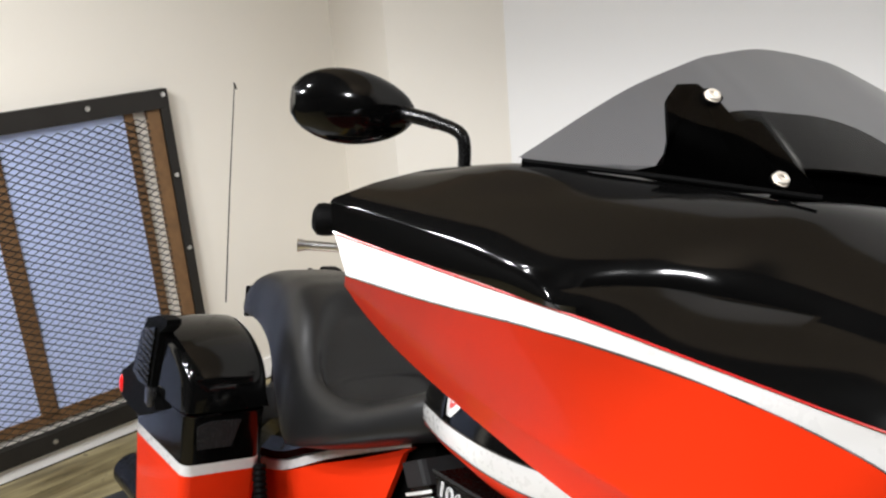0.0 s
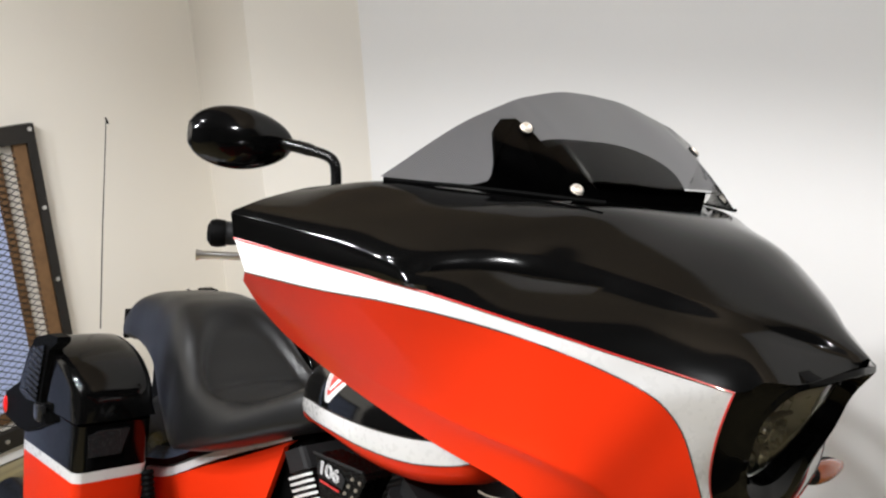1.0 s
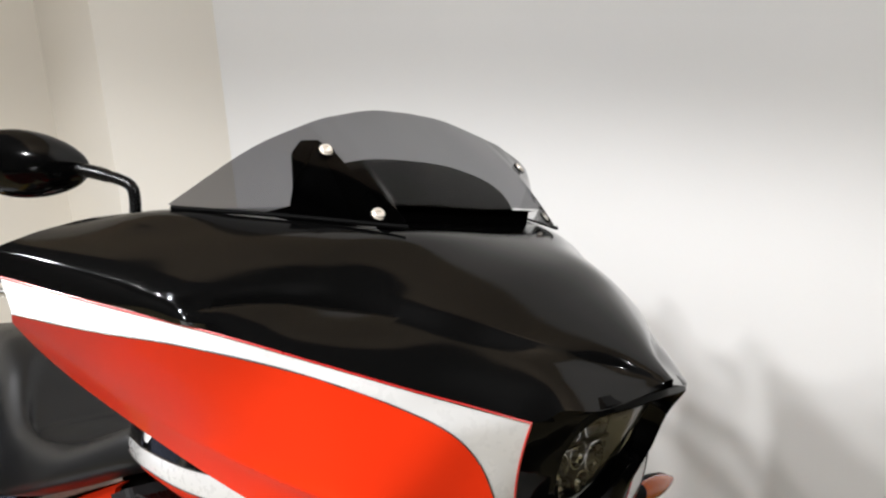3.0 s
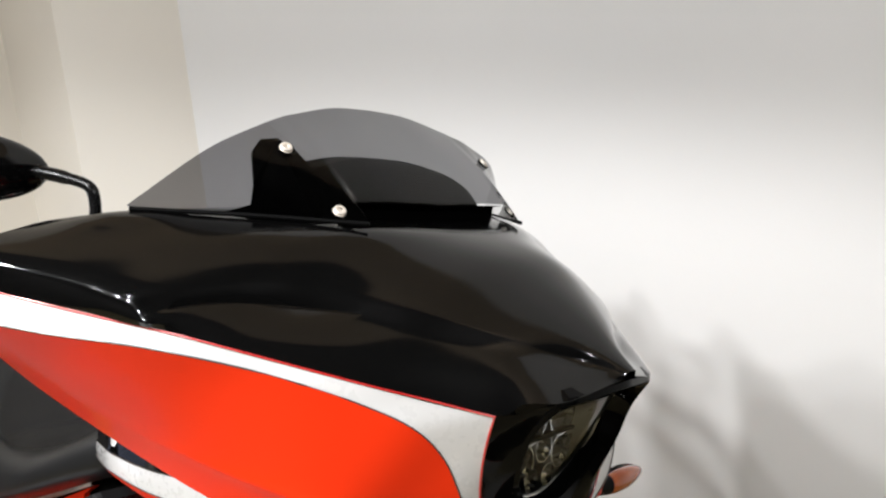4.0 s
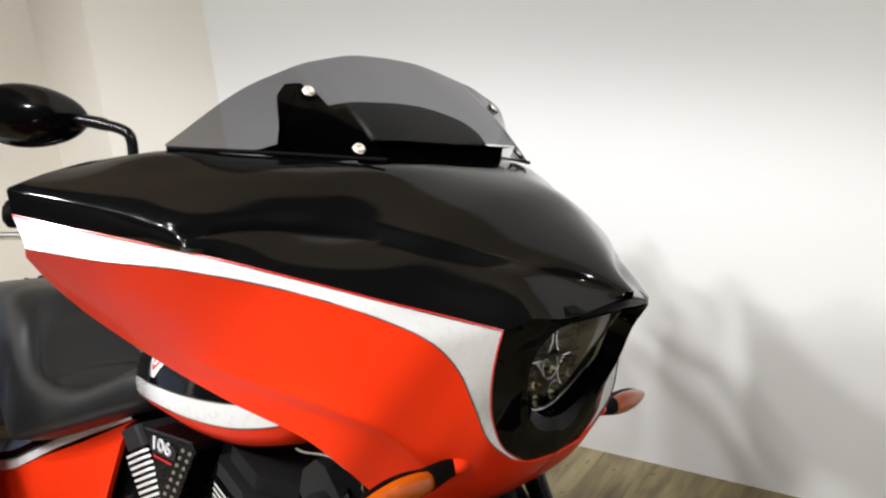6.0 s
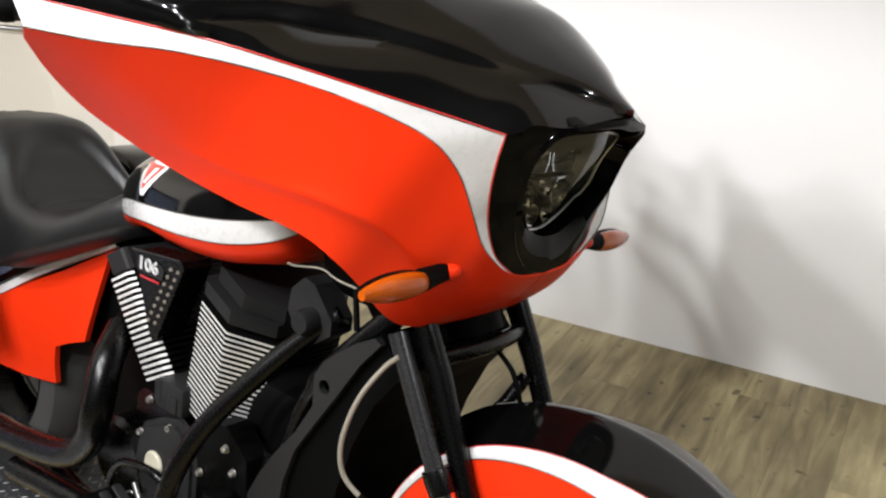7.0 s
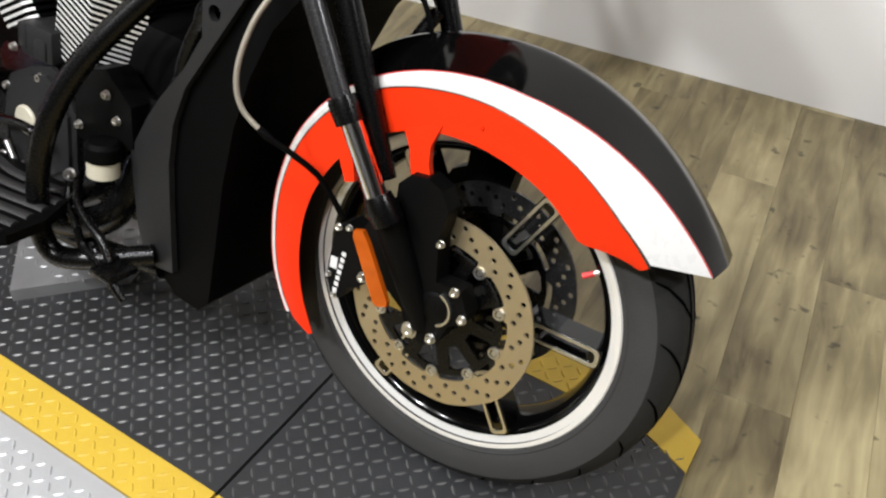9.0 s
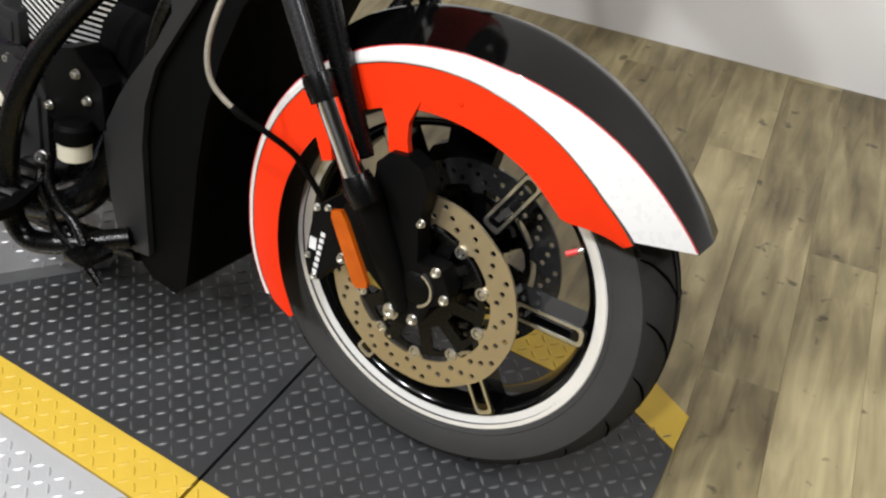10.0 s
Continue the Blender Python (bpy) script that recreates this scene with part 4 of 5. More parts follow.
fender = part("front_fender", whole(fender_strip(31, 206, 80, crown)), M_BLACK, bike, "gloss black front fender with white and orange flanks", sharp=60, thick=0.003)
both("white_band", sheet([[fender_pt(fr(R_WHT, a), -half_width(a), a), fender_pt(0.5 * (fr(R_WHT, a) + fr(R_RED, a)), -0.5 * (half_width(a) + flank(a)) - 0.003, a + 3.0 * k), fender_pt(fr(R_RED, a + 6.2 * k), -flank(a), a + 6.2 * k)] for a, k in zip(np.linspace(31.2, 205, 90), np.clip(np.linspace(1, -5, 90), 0, 1))]), M_WHITE, fender, "white painted band", thick=0.003)
both("orange_band", fender_strip(37, 214, 90, lambda a: [(fr(R_RED, a), -flank(a)), (0.5 * (fr(R_RED, a) + fr(R_IN, a)), -flank(a) - 0.0015), (fr(R_IN, a), -flank(a) + 0.001)]), M_RED, fender, "orange-red painted flank", sharp=25, thick=0.002)
edge_line = lambda up, out: tube([fender_pt(fr(R_WHT, a) + up, -half_width(a) - out, a) for a in np.linspace(31.5, 205, 80)], 0.0011, 6)
part("pinstripe", edge_line(0.0008, 0.001), M_PIN_RED, fender)
part("pinstripe", flip(edge_line(-0.0014, 0.002)), M_PIN_RED, fender)
both("pinstripe", tube([fender_pt(fr(R_RED, a), -flank(a) - 0.0012, a) for a in np.linspace(37, 206, 80)], 0.0011, 6), M_PIN_DARK, fender)
for a in (86, 116):
    both("fender_bolt", bolt(fender_pt(0.312, -0.1025, a), (0, -1, 0), 0.0035, 0.003), M_RED, fender)
strut = [(-0.094, 0.619), (-0.066, 0.634), (-0.036, 0.644), (-0.048, 0.610), (-0.046, 0.585), (-0.039, 0.562), (-0.054, 0.553), (-0.068, 0.550), (-0.076, 0.575), (-0.080, 0.595)]
both("fender_stay", slab([(-0.206, 0.556), (-0.178, 0.565), (-0.164, 0.509), (-0.181, 0.502)], 0.008, lambda u, v, w: (u, -0.102 + w, v)), M_RED, fender, "orange-red rear stay")
both("fender_strut", slab(strut, 0.010, lambda u, v, w: (u, -0.104 + w, v)), M_RED, fender, "orange-red fender strut")

# forks
for f in (lambda s: s, flip):
    leg = part("fork_leg", f(tube([(-0.290, -0.12, 0.923), (-0.204, -0.12, 0.772), (-0.100, -0.12, 0.545)], [0.020, 0.018, 0.015], 20)), M_SATIN, bike, "satin black fork leg")
    part("cover_tube", f(tube([(-0.270, -0.150, 0.828), (-0.215, -0.153, 0.731), (-0.163, -0.155, 0.641)], [0.0155, 0.015, 0.0145], 20)), M_TUBE, leg, "dark grey fork cover tube")
    part("collar", f(tube([(-0.168, -0.155, 0.652), (-0.162, -0.155, 0.642), (-0.148, -0.155, 0.620)], [0.020, 0.0215, 0.020], 20)), M_SATIN, leg, "black collar")
    part("slider", f(tube([(-0.153, -0.155, 0.634), (-0.083, -0.155, 0.524)], 0.0160, 20)), M_CHROME, leg, "chrome slider")
    part("slider_boot", f(tube([(-0.090, -0.152, 0.534), (-0.082, -0.152, 0.522), (-0.068, -0.148, 0.500)], [0.020, 0.023, 0.023], 18)), M_SATIN, leg)
    cast = [(-0.125, 0.455), (-0.105, 0.500), (-0.080, 0.515), (-0.080, 0.545), (-0.062, 0.566), (-0.035, 0.570), (-0.010, 0.560), (0.005, 0.535), (-0.002, 0.485), (0.008, 0.422), (0.030, 0.425), (0.048, 0.425), (0.066, 0.395), (0.062, 0.378), (0.040, 0.362), (0.030, 0.330), (0.003, 0.311), (-0.028, 0.320), (-0.040, 0.352), (-0.060, 0.365), (-0.104, 0.405)]
    part("axle_lug", f(slab(cast, 0.034, lambda u, v, w: (u, -0.117 + w, v))), M_CAST, leg, "black cast axle carrier", smooth=False)
    part("lower_boss", f(tube([(-0.085, -0.140, 0.515), (-0.06, -0.130, 0.46), (-0.02, -0.115, 0.375), (-0.005, -0.110, 0.335)], [0.022, 0.022, 0.020, 0.014], 18)), M_CAST, leg)
    part("axle_cap", f(turned([(0.001, -0.121), (0.020, -0.121), (0.025, -0.118), (0.026, -0.110)], 30, (0.014, 0, 0.383))), M_CAST, leg)
    part("axle_ring", f(turned([(0.0250, -0.1225), (0.0285, -0.1225), (0.0285, -0.1165), (0.0250, -0.1165)], 30, (0.014, 0, 0.383), start=-70, end=75, close=True)), M_ALU, leg, "bright axle ring")
    for x, y, z, r in ((0.0405, -0.119, 0.422, 0.0060), (0.0605, -0.119, 0.385, 0.0060), (0.017, -0.118, 0.329, 0.0066), (-0.020, -0.119, 0.326, 0.0105), (0.003, -0.116, 0.483, 0.005), (-0.114, -0.120, 0.374, 0.0068)):
        part("pinch_bolt", f(bolt((x, y, z), (0, -1, 0), r, 0.006)), M_ALU, leg, "bright pinch bolt")
    rf = [(-0.113, 0.472), (-0.098, 0.477), (-0.086, 0.462), (-0.040, 0.385), (-0.040, 0.377), (-0.056, 0.370), (-0.064, 0.374), (-0.113, 0.462)]
    part("reflector", f(slab(rf, 0.008, lambda u, v, w: (u, -0.163 + w, v))), M_AMBER, leg, "amber side reflector", smooth=False)
    cal = [(-0.167, 0.310), (-0.182, 0.345), (-0.178, 0.400), (-0.170, 0.440), (-0.155, 0.450), (-0.125, 0.442), (-0.106, 0.405), (-0.104, 0.372), (-0.120, 0.352), (-0.140, 0.342), (-0.150, 0.318)]
    cp = part("caliper", f(slab(cal, 0.036, lambda u, v, w: (u, -0.117 + w, v))), M_CAST, leg, "black four-piston brake caliper", smooth=False)
    for k in range(7):
        part("letter_bar", f(block((-0.162 + 0.0014 * k, -0.1180, 0.328 + 0.0112 * k), (0.0075, 0.001, 0.0070))), M_GREYBAR, cp, "pale printed mark", smooth=False)
    part("badge", f(block((-0.170, -0.1182, 0.374), (0.013, 0.001, 0.020))), M_GREYBAR, cp, "pale badge", smooth=False)
    for x, z, r in ((-0.178, 0.350, 0.0042), (-0.163, 0.318, 0.0045), (-0.170, 0.436, 0.0050), (-0.150, 0.443, 0.0042)):
        part("caliper_bolt", f(bolt((x, -0.1175, z), (0, -1, 0), r, 0.005)), M_ALU, cp)
part("fork_brace", tube(spline([(-0.222, -0.105, 0.795), (-0.205, -0.04, 0.800), (-0.205, 0.04, 0.800), (-0.222, 0.105, 0.795)], 14), 0.014, 12), M_SATIN, bike, "black lower fork clamp")
part("fork_brace", tube(spline([(-0.185, 0.09, 0.73), (-0.20, 0.05, 0.68), (-0.22, 0.03, 0.66)], 10), 0.012, 10), M_SATIN, bike)
HOSE = spline([(-0.250, -0.165, 0.800), (-0.272, -0.170, 0.776), (-0.298, -0.190, 0.721), (-0.309, -0.205, 0.652), (-0.298, -0.205, 0.603), (-0.262, -0.190, 0.569), (-0.232, -0.170, 0.548), (-0.202, -0.140, 0.515), (-0.183, -0.122, 0.478), (-0.168, -0.112, 0.450)], 50)
hose = part("brake_hose", tube(HOSE[:29], 0.0042, 10), M_HOSE, bike, "pale braided brake hose")
part("hose_end", tube([HOSE[27], HOSE[28], HOSE[29], HOSE[30]], [0.0050, 0.0062, 0.0062, 0.0048], 10), M_PLASTIC, hose, "black crimped collar")
part("hose_sleeve", tube(HOSE[29:], 0.0046, 10), M_PLASTIC, hose, "black rubber sleeve")
part("cable", tube(spline([(-0.26, 0.02, 0.88), (-0.215, 0.03, 0.79), (-0.175, 0.03, 0.755), (-0.155, 0.03, 0.715), (-0.15, 0.035, 0.675)], 24), 0.0045, 8), M_PLASTIC, bike, "black cable")

# tank
TX = [(-1.105, 0.070, 0.835, 0.800, 0.775, 0.900), (-1.04, 0.122, 0.862, 0.834, 0.800, 0.945), (-0.95, 0.163, 0.884, 0.850, 0.828, 0.985), (-0.87, 0.190, 0.896, 0.863, 0.838, 1.010), (-0.75, 0.200, 0.906, 0.868, 0.834, 1.028),
      (-0.65, 0.190, 0.917, 0.875, 0.836, 1.028), (-0.58, 0.168, 0.929, 0.889, 0.848, 1.018), (-0.540, 0.148, 0.937, 0.904, 0.868, 1.000), (-0.515, 0.115, 0.945, 0.920, 0.900, 0.975)]
tc = [spline([(t[0], t[k]) for t in TX], 40) for k in range(1, 6)]


def tank_rows(kind):
    rows = []
    for i in range(40):
        x = tc[0][i][0]
        w, zs, zl, zb, zt = (float(c[i][1]) for c in tc)
        if kind == "top":
            rows.append([(x, -w * math.cos(a) ** 0.75 if a < 1.57 else 0.0, zs + (zt - zs) * math.sin(a) ** 0.9) for a in np.linspace(0, math.pi / 2, 12)])
        elif kind == "stripe":
            rows.append([(x, -w - 0.001, zs), (x, -w - 0.002, 0.5 * (zs + zl)), (x, -w + 0.001, zl)])
        else:
            rows.append([(x, -w + 0.001, zl), (x, -w + 0.006, 0.6 * zl + 0.4 * zb), (x, -w + 0.022, zb + 0.004), (x, -w * 0.55, zb - 0.006), (x, 0, zb - 0.01)])
    return sheet(rows)


tank = part("tank", whole(tank_rows("top")), M_BLACK, bike, "gloss black fuel tank with white stripe and orange flank", sharp=60)
both("white_stripe", tank_rows("stripe"), M_WHITE, tank, "white painted stripe")
both("orange_flank", tank_rows("low"), M_RED, tank, "orange-red painted flank", sharp=60)
both("pinstripe", tube([(t[0], -t[1] - 0.0015, t[2]) for t in [(tc[0][i][0], tc[0][i][1], tc[1][i][1]) for i in range(40)]], 0.0011, 6), M_PIN_DARK, tank)
both("pinstripe", tube([(t[0], -t[1] - 0.0003, t[2]) for t in [(tc[0][i][0], tc[0][i][1], tc[2][i][1]) for i in range(40)]], 0.0011, 6), M_PIN_DARK, tank)


def on_tank(u, v, w):
    """u ahead and v up on the tank's flank, w out of it."""
    x = -0.872 + u
    wid = float(np.interp(x, [t[0] for t in TX], [t[1] for t in TX]))
    zs = float(np.interp(x, [t[0] for t in TX], [t[2] for t in TX]))
    z = 0.915 + v
    zt = float(np.interp(x, [t[0] for t in TX], [t[5] for t in TX]))
    s = min(1.0, max(0.0, (z - zs) / (zt - zs))) ** (1 / 0.9)
    return (x, -wid * max(0.0, 1 - s * s) ** 0.375 - w - 0.002, z)


def tank_patch(a, b, c, d, lift, n=14):
    """A thin patch that follows the tank, from its four corners."""
    a, b, c, d = (np.array(p) for p in (a, b, c, d))
    rows = []
    for f in np.linspace(0, 1, n):
        rows.append([on_tank(*((1 - g) * ((1 - f) * a + f * d) + g * ((1 - f) * b + f * c)), lift) for g in np.linspace(0, 1, n)])
    return sheet(rows)


badge = part("tank_badge", tank_patch((-0.008, -0.006), (0.010, -0.004), (0.062, 0.062), (-0.056, 0.058), 0.001), M_WHITE, tank, "white triangular tank badge")
part("badge_field", tank_patch((-0.001, 0.008), (0.005, 0.009), (0.044, 0.054), (-0.038, 0.051), 0.002), material("badge_red", (0.6, 0.03, 0.02), 0.3, 0, 1.0), badge, "red field")
part("badge_chevron", tank_patch((-0.006, 0.018), (0.002, 0.018), (-0.014, 0.047), (-0.028, 0.046), 0.003), M_WHITE, badge)
part("badge_chevron", tank_patch((0.001, 0.018), (0.009, 0.018), (0.032, 0.049), (0.018, 0.048), 0.003), M_WHITE, badge)
part("badge_bar", tank_patch((-0.060, 0.060), (0.100, 0.066), (0.104, 0.086), (-0.064, 0.082), 0.001), M_WHITE, badge, "white name bar")
for k in range(7):
    part("letter_bar", tank_patch((-0.050 + 0.019 * k, 0.064 + 0.0006 * k), (-0.037 + 0.019 * k, 0.0645 + 0.0006 * k), (-0.037 + 0.019 * k, 0.078 + 0.0006 * k), (-0.050 + 0.019 * k, 0.078 + 0.0006 * k), 0.0022, 4), M_GREY, badge, "dark letter mark")

# seat
SX = [(-1.02, 0.085, 0.885, 0.815), (-1.08, 0.120, 0.872, 0.795), (-1.15, 0.150, 0.835, 0.765), (-1.23, 0.178, 0.800, 0.728), (-1.32, 0.192, 0.790, 0.688), (-1.41, 0.195, 0.806, 0.650), (-1.47, 0.188, 0.850, 0.635), (-1.52, 0.176, 0.905, 0.650), (-1.58, 0.166, 0.935, 0.700), (-1.64, 0.152, 0.940, 0.755), (-1.70, 0.140, 0.938, 0.785), (-1.82, 0.115, 0.920, 0.795), (-1.92, 0.104, 0.885, 0.790), (-1.99, 0.088, 0.835, 0.775)]
sc = [spline([(t[0], t[k]) for t in SX], 120) for k in range(1, 4)]


def soft_step(v, w):
    return 1 / (1 + math.exp(max(-40.0, min(40.0, v / w))))


rows = []
for i in range(120):
    x = float(sc[0][i][0])
    w, zt, zb = (float(c[i][1]) for c in sc)
    sec = []
    for a in np.linspace(0, math.pi / 2, 26):
        y = w * math.sin(a) ** 0.8
        z = zt - (zt - zb) * (1 - math.cos(a)) ** 1.9
        # the rider's bucket is sunk between two bolsters, with a tuck line across it
        d = math.sqrt(((x + 1.36) / 0.205) ** 2 + (y / 0.150) ** 2)
        z -= 0.040 * soft_step(d - 0.93, 0.020)
        z -= 0.006 * math.exp(-((x + 1.425 - 0.8 * y * y) / 0.008) ** 2) * soft_step(d - 0.85, 0.05)
        sec.append((x, -y, z))
    sec.append((x, -w * 0.97, zb - 0.012))
    sec.append((x, -w * 0.6, zb - 0.03))
    rows.append(sec)
seat = part("seat", whole(sheet(rows)), M_VINYL, bike, "black vinyl two-up seat with a deep rider's bucket", sharp=70)
part("strap_buckle", join(block((-1.840, 0.085, 0.909), (0.042, 0.048, 0.018), 0.006), tube(spline([(-1.845, 0.085, 0.908), (-1.845, 0.060, 0.908), (-1.835, 0.040, 0.908), (-1.815, 0.010, 0.918)], 12), 0.006, 8), tube([(-1.845, 0.100, 0.906), (-1.866, 0.120, 0.840), (-1.868, 0.112, 0.800)], 0.007, 8)), M_PLASTIC, seat, "black strap clip")

# orange side panels with white top stripe
def waist(x):
    """Half the machine's width under the seat."""
    return 0.066 + 0.155 * max(0.0, -1.14 - x)


PANEL = [(-1.140, 0.727), (-1.165, 0.706), (-1.190, 0.605), (-1.206, 0.548), (-1.223, 0.491), (-1.276, 0.472), (-1.324, 0.449), (-1.331, 0.408), (-1.332, 0.353), (-1.382, 0.346), (-1.445, 0.339), (-1.542, 0.338), (-1.640, 0.345), (-1.640, 0.478), (-1.542, 0.513), (-1.400, 0.590), (-1.300, 0.640)]
both("side_panel", slab(PANEL, 0.012, lambda u, v, w: (u, -waist(u) - 0.012 * math.sin(math.pi * min(1.0, max(0.0, (v - 0.34) / 0.38))) + w, v)), M_RED, bike, "orange-red side panel with a white top edge", sharp=30)
TOP_EDGE = [(-1.640, 0.510), (-1.542, 0.540), (-1.368, 0.637), (-1.132, 0.748)]
LOW_EDGE = [(-1.640, 0.479), (-1.542, 0.514), (-1.364, 0.616), (-1.129, 0.734)]
strip = lambda line, out, up: [np.array((p[0], -waist(p[0]) - out, p[1] + up)) for p in spline(line, 24)]
both("white_edge", sheet([strip(LOW_EDGE, 0.004, 0), strip(LOW_EDGE, 0.013, 0.002), strip(TOP_EDGE, 0.013, -0.002), strip(TOP_EDGE, 0.004, 0)]), M_WHITE, bike, "white painted edge", sharp=40)
both("seat_rail", sheet([strip(TOP_EDGE, 0.004, 0.0005), strip(TOP_EDGE, 0.016, 0.003), strip(TOP_EDGE, 0.016, 0.022), strip(TOP_EDGE, -0.010, 0.050)]), M_BLACK, bike, "gloss black rail under the seat", sharp=40)

# saddlebags: a box with rounded corners that widens backwards, under a lid that curves up and back
def bag_out(x):
    return -0.393 - 0.024 * min(1.0, max(0.0, (-1.49 - x) / 0.2))


BAG_IN = -0.220


def bag_ring(z, grow):
    """The bag's outline at one height, as a closed loop."""
    x0, x1, r, loop = -1.775, -1.490, 0.020, []
    for cx, side, a0 in ((x1 - r, -1, 270), (x1 - r, 1, 0), (x0 + r, 1, 90), (x0 + r, -1, 180)):
        for t in np.linspace(0, 90, 6):
            a = radians(a0 + t)
            x = cx + r * math.cos(a)
            y = (bag_out(x) + r if side < 0 else BAG_IN - r) + r * math.sin(a)
            loop.append((-1.69 + (x + 1.69) * grow - 0.02 * (0.7 - z), -0.31 + (y + 0.31) * grow, z))
    return loop


def bag_band(z0, z1, grow0, grow1, n=4):
    """A band of the bag's wall between two heights."""
    return sheet([bag_ring(z0 + (z1 - z0) * f, grow0 + (grow1 - grow0) * f) for f in np.linspace(0, 1, n)], close_u=True)


def bag_lid():
    rows = []
    for t in np.linspace(0, 180, 37):
        c, q = math.cos(radians(t)), math.sin(radians(t))
        p = np.array((-1.692 + (0.205 if c > 0 else 0.095) * math.copysign(abs(c) ** 0.85, c), 0, 0.699 + 0.143 * q ** 0.75))
        n = np.array((0.72 * c, 0, q))
        n /= np.linalg.norm(n)
        yo, yi = bag_out(p[0]) - 0.004, BAG_IN + 0.004
        edge = lambda y, deep: np.array((0, y, 0)) + p - n * min(deep, 0.9 * (p[2] - 0.697))
        rows.append([np.array((p[0], yo, 0.697)), edge(yo, 0.030), edge(yo + 0.002, 0.016), edge(yo + 0.008, 0.006), edge(yo + 0.022, 0.0006), edge(yo + 0.05, -0.002), edge(0.5 * (yo + yi), -0.004), edge(yi - 0.05, -0.002), edge(yi - 0.022, 0.0006), edge(yi - 0.008, 0.006), edge(yi - 0.002, 0.016), edge(yi, 0.030), np.array((p[0], yi, 0.697))])
    return sheet(rows)


TRIM = [(-1.56, 0.880), (-1.62, 0.874), (-1.700, 0.846), (-1.745, 0.790), (-1.786, 0.717), (-1.887, 0.662), (-1.885, 0.605), (-1.800, 0.604), (-1.716, 0.613), (-1.600, 0.668), (-1.643, 0.700), (-1.628, 0.770), (-1.604, 0.840), (-1.56, 0.868)]
PAD = [(-1.704, 0.820), (-1.622, 0.848), (-1.640, 0.780), (-1.656, 0.704), (-1.720, 0.694), (-1.772, 0.702), (-1.742, 0.765)]
for f in (lambda s: s, flip):
    bag = part("saddlebag", f(bag_band(0.581, 0.690, 0.985, 1.0)), M_BLACK, bike, "gloss black hard saddlebag with white stripe and orange base", sharp=60)
    part("lid", f(bag_lid()), M_BLACK, bag, "gloss black curved lid", sharp=50)
    part("white_band", f(bag_band(0.556, 0.581, 0.978, 0.985)), M_WHITE, bag, "white painted band")
    part("orange_base", f(bag_band(0.28, 0.556, 0.88, 0.978, 8)), M_RED, bag, "orange-red lower half", sharp=60)
    part("lid_gap", f(bag_band(0.690, 0.697, 0.985, 0.985, 2)), M_GROOVE, bag)
    part("reflector", f(slab([(-0.045, -0.030), (0.028, -0.030), (0.046, 0.028), (-0.020, 0.030), (-0.048, 0.020)], 0.003, lambda u, v, w: (-1.4895 + w, -0.322 + u, 0.648 + v))), M_TUBE, bag, "dark reflective panel", smooth=False)
    part("latch", f(block((-1.640, -0.424, 0.686), (0.034, 0.020, 0.040), 0.005)), M_TUBE, bag, "grey metal latch")
    part("tail_trim", f(slab(TRIM, 0.030, lambda u, v, w: (u, -0.4235 + w, v))), M_PLASTIC, bag, "black moulded tail trim", smooth=False)
    pad = part("trim_pad", f(slab(PAD, 0.006, lambda u, v, w: (u, -0.4290 + w, v))), M_SATIN, bag, "ribbed satin black pad", smooth=False)
    for k in range(9):
        z = 0.712 + 0.0145 * k
        part("rib", f(block((-1.700 + 0.42 * (z - 0.712), -0.4300, z), (0.084 - 0.10 * (z - 0.712), 0.004, 0.005), 0.0012)), M_SATIN, pad)
    part("tail_light", f(egg((-1.882, -0.416, 0.632), (0.016, 0.014, 0.026), 2.4, 14, 8)), M_REDLENS, bag, "red tail lens")
    part("ribbed_hose", f(tube([(-1.50 + 0.002 * k, -0.222, 0.560 - 0.006 * k) for k in range(19)], [0.016 if k % 2 else 0.013 for k in range(19)], 14)), M_PLASTIC, bike, "black corrugated hose")
part("antenna", tube([(-2.49, 0.052, 0.652), (-2.53, 0.053, 1.0), (-2.558, 0.053, 1.345)], [0.0022, 0.0020, 0.0016], 8), M_PLASTIC, bike, "thin black radio antenna")
part("antenna_tip", tube([(-2.550, 0.058, 1.338), (-2.561, 0.052, 1.356)], 0.003, 8), M_PLASTIC, bike)
part("luggage_plate", block((-2.02, -0.012, 0.785), (0.012, 0.12, 0.085), 0.003), M_PLASTIC, bike, "black luggage dock")

# engine
engine = part("engine", join(block((-0.80, 0, 0.36), (0.42, 0.22, 0.26), 0.04), turned([(0.001, -0.165), (0.105, -0.165), (0.122, -0.155), (0.126, -0.10)], 40, (-0.78, 0, 0.36)), turned([(0.001, -0.16), (0.075, -0.16), (0.09, -0.15), (0.092, -0.10)], 36, (-0.97, 0, 0.33))), M_SATIN, bike, "black V-twin engine with bright-edged cooling fins", sharp=30)


def fin_plate(base, fdir, adir, outline, thick):
    b, fd, ad = np.array(base), np.array(fdir), np.array(adir)
    return slab(outline, thick, lambda u, v, w: tuple(b + fd * u + np.array((0, 1, 0)) * v + ad * w))


FRONT_OUT = [(-0.012, -0.14), (0.0, -0.150), (0.082, -0.152), (0.088, -0.146), (0.140, -0.085), (0.140, 0.085), (0.088, 0.146), (0.0, 0.150), (-0.012, 0.14)]
fd = np.array((0.906, 0, -0.423))
ad = np.array((0.17, 0, 0.985))
cyl = part("front_cylinder", fin_plate(np.array((-0.767, 0, 0.535)), fd, ad, [(u * 0.86 + 0.004, v * 0.88) for u, v in FRONT_OUT], 0.0105 * 20), M_SATIN, engine, "black front cylinder", smooth=False)


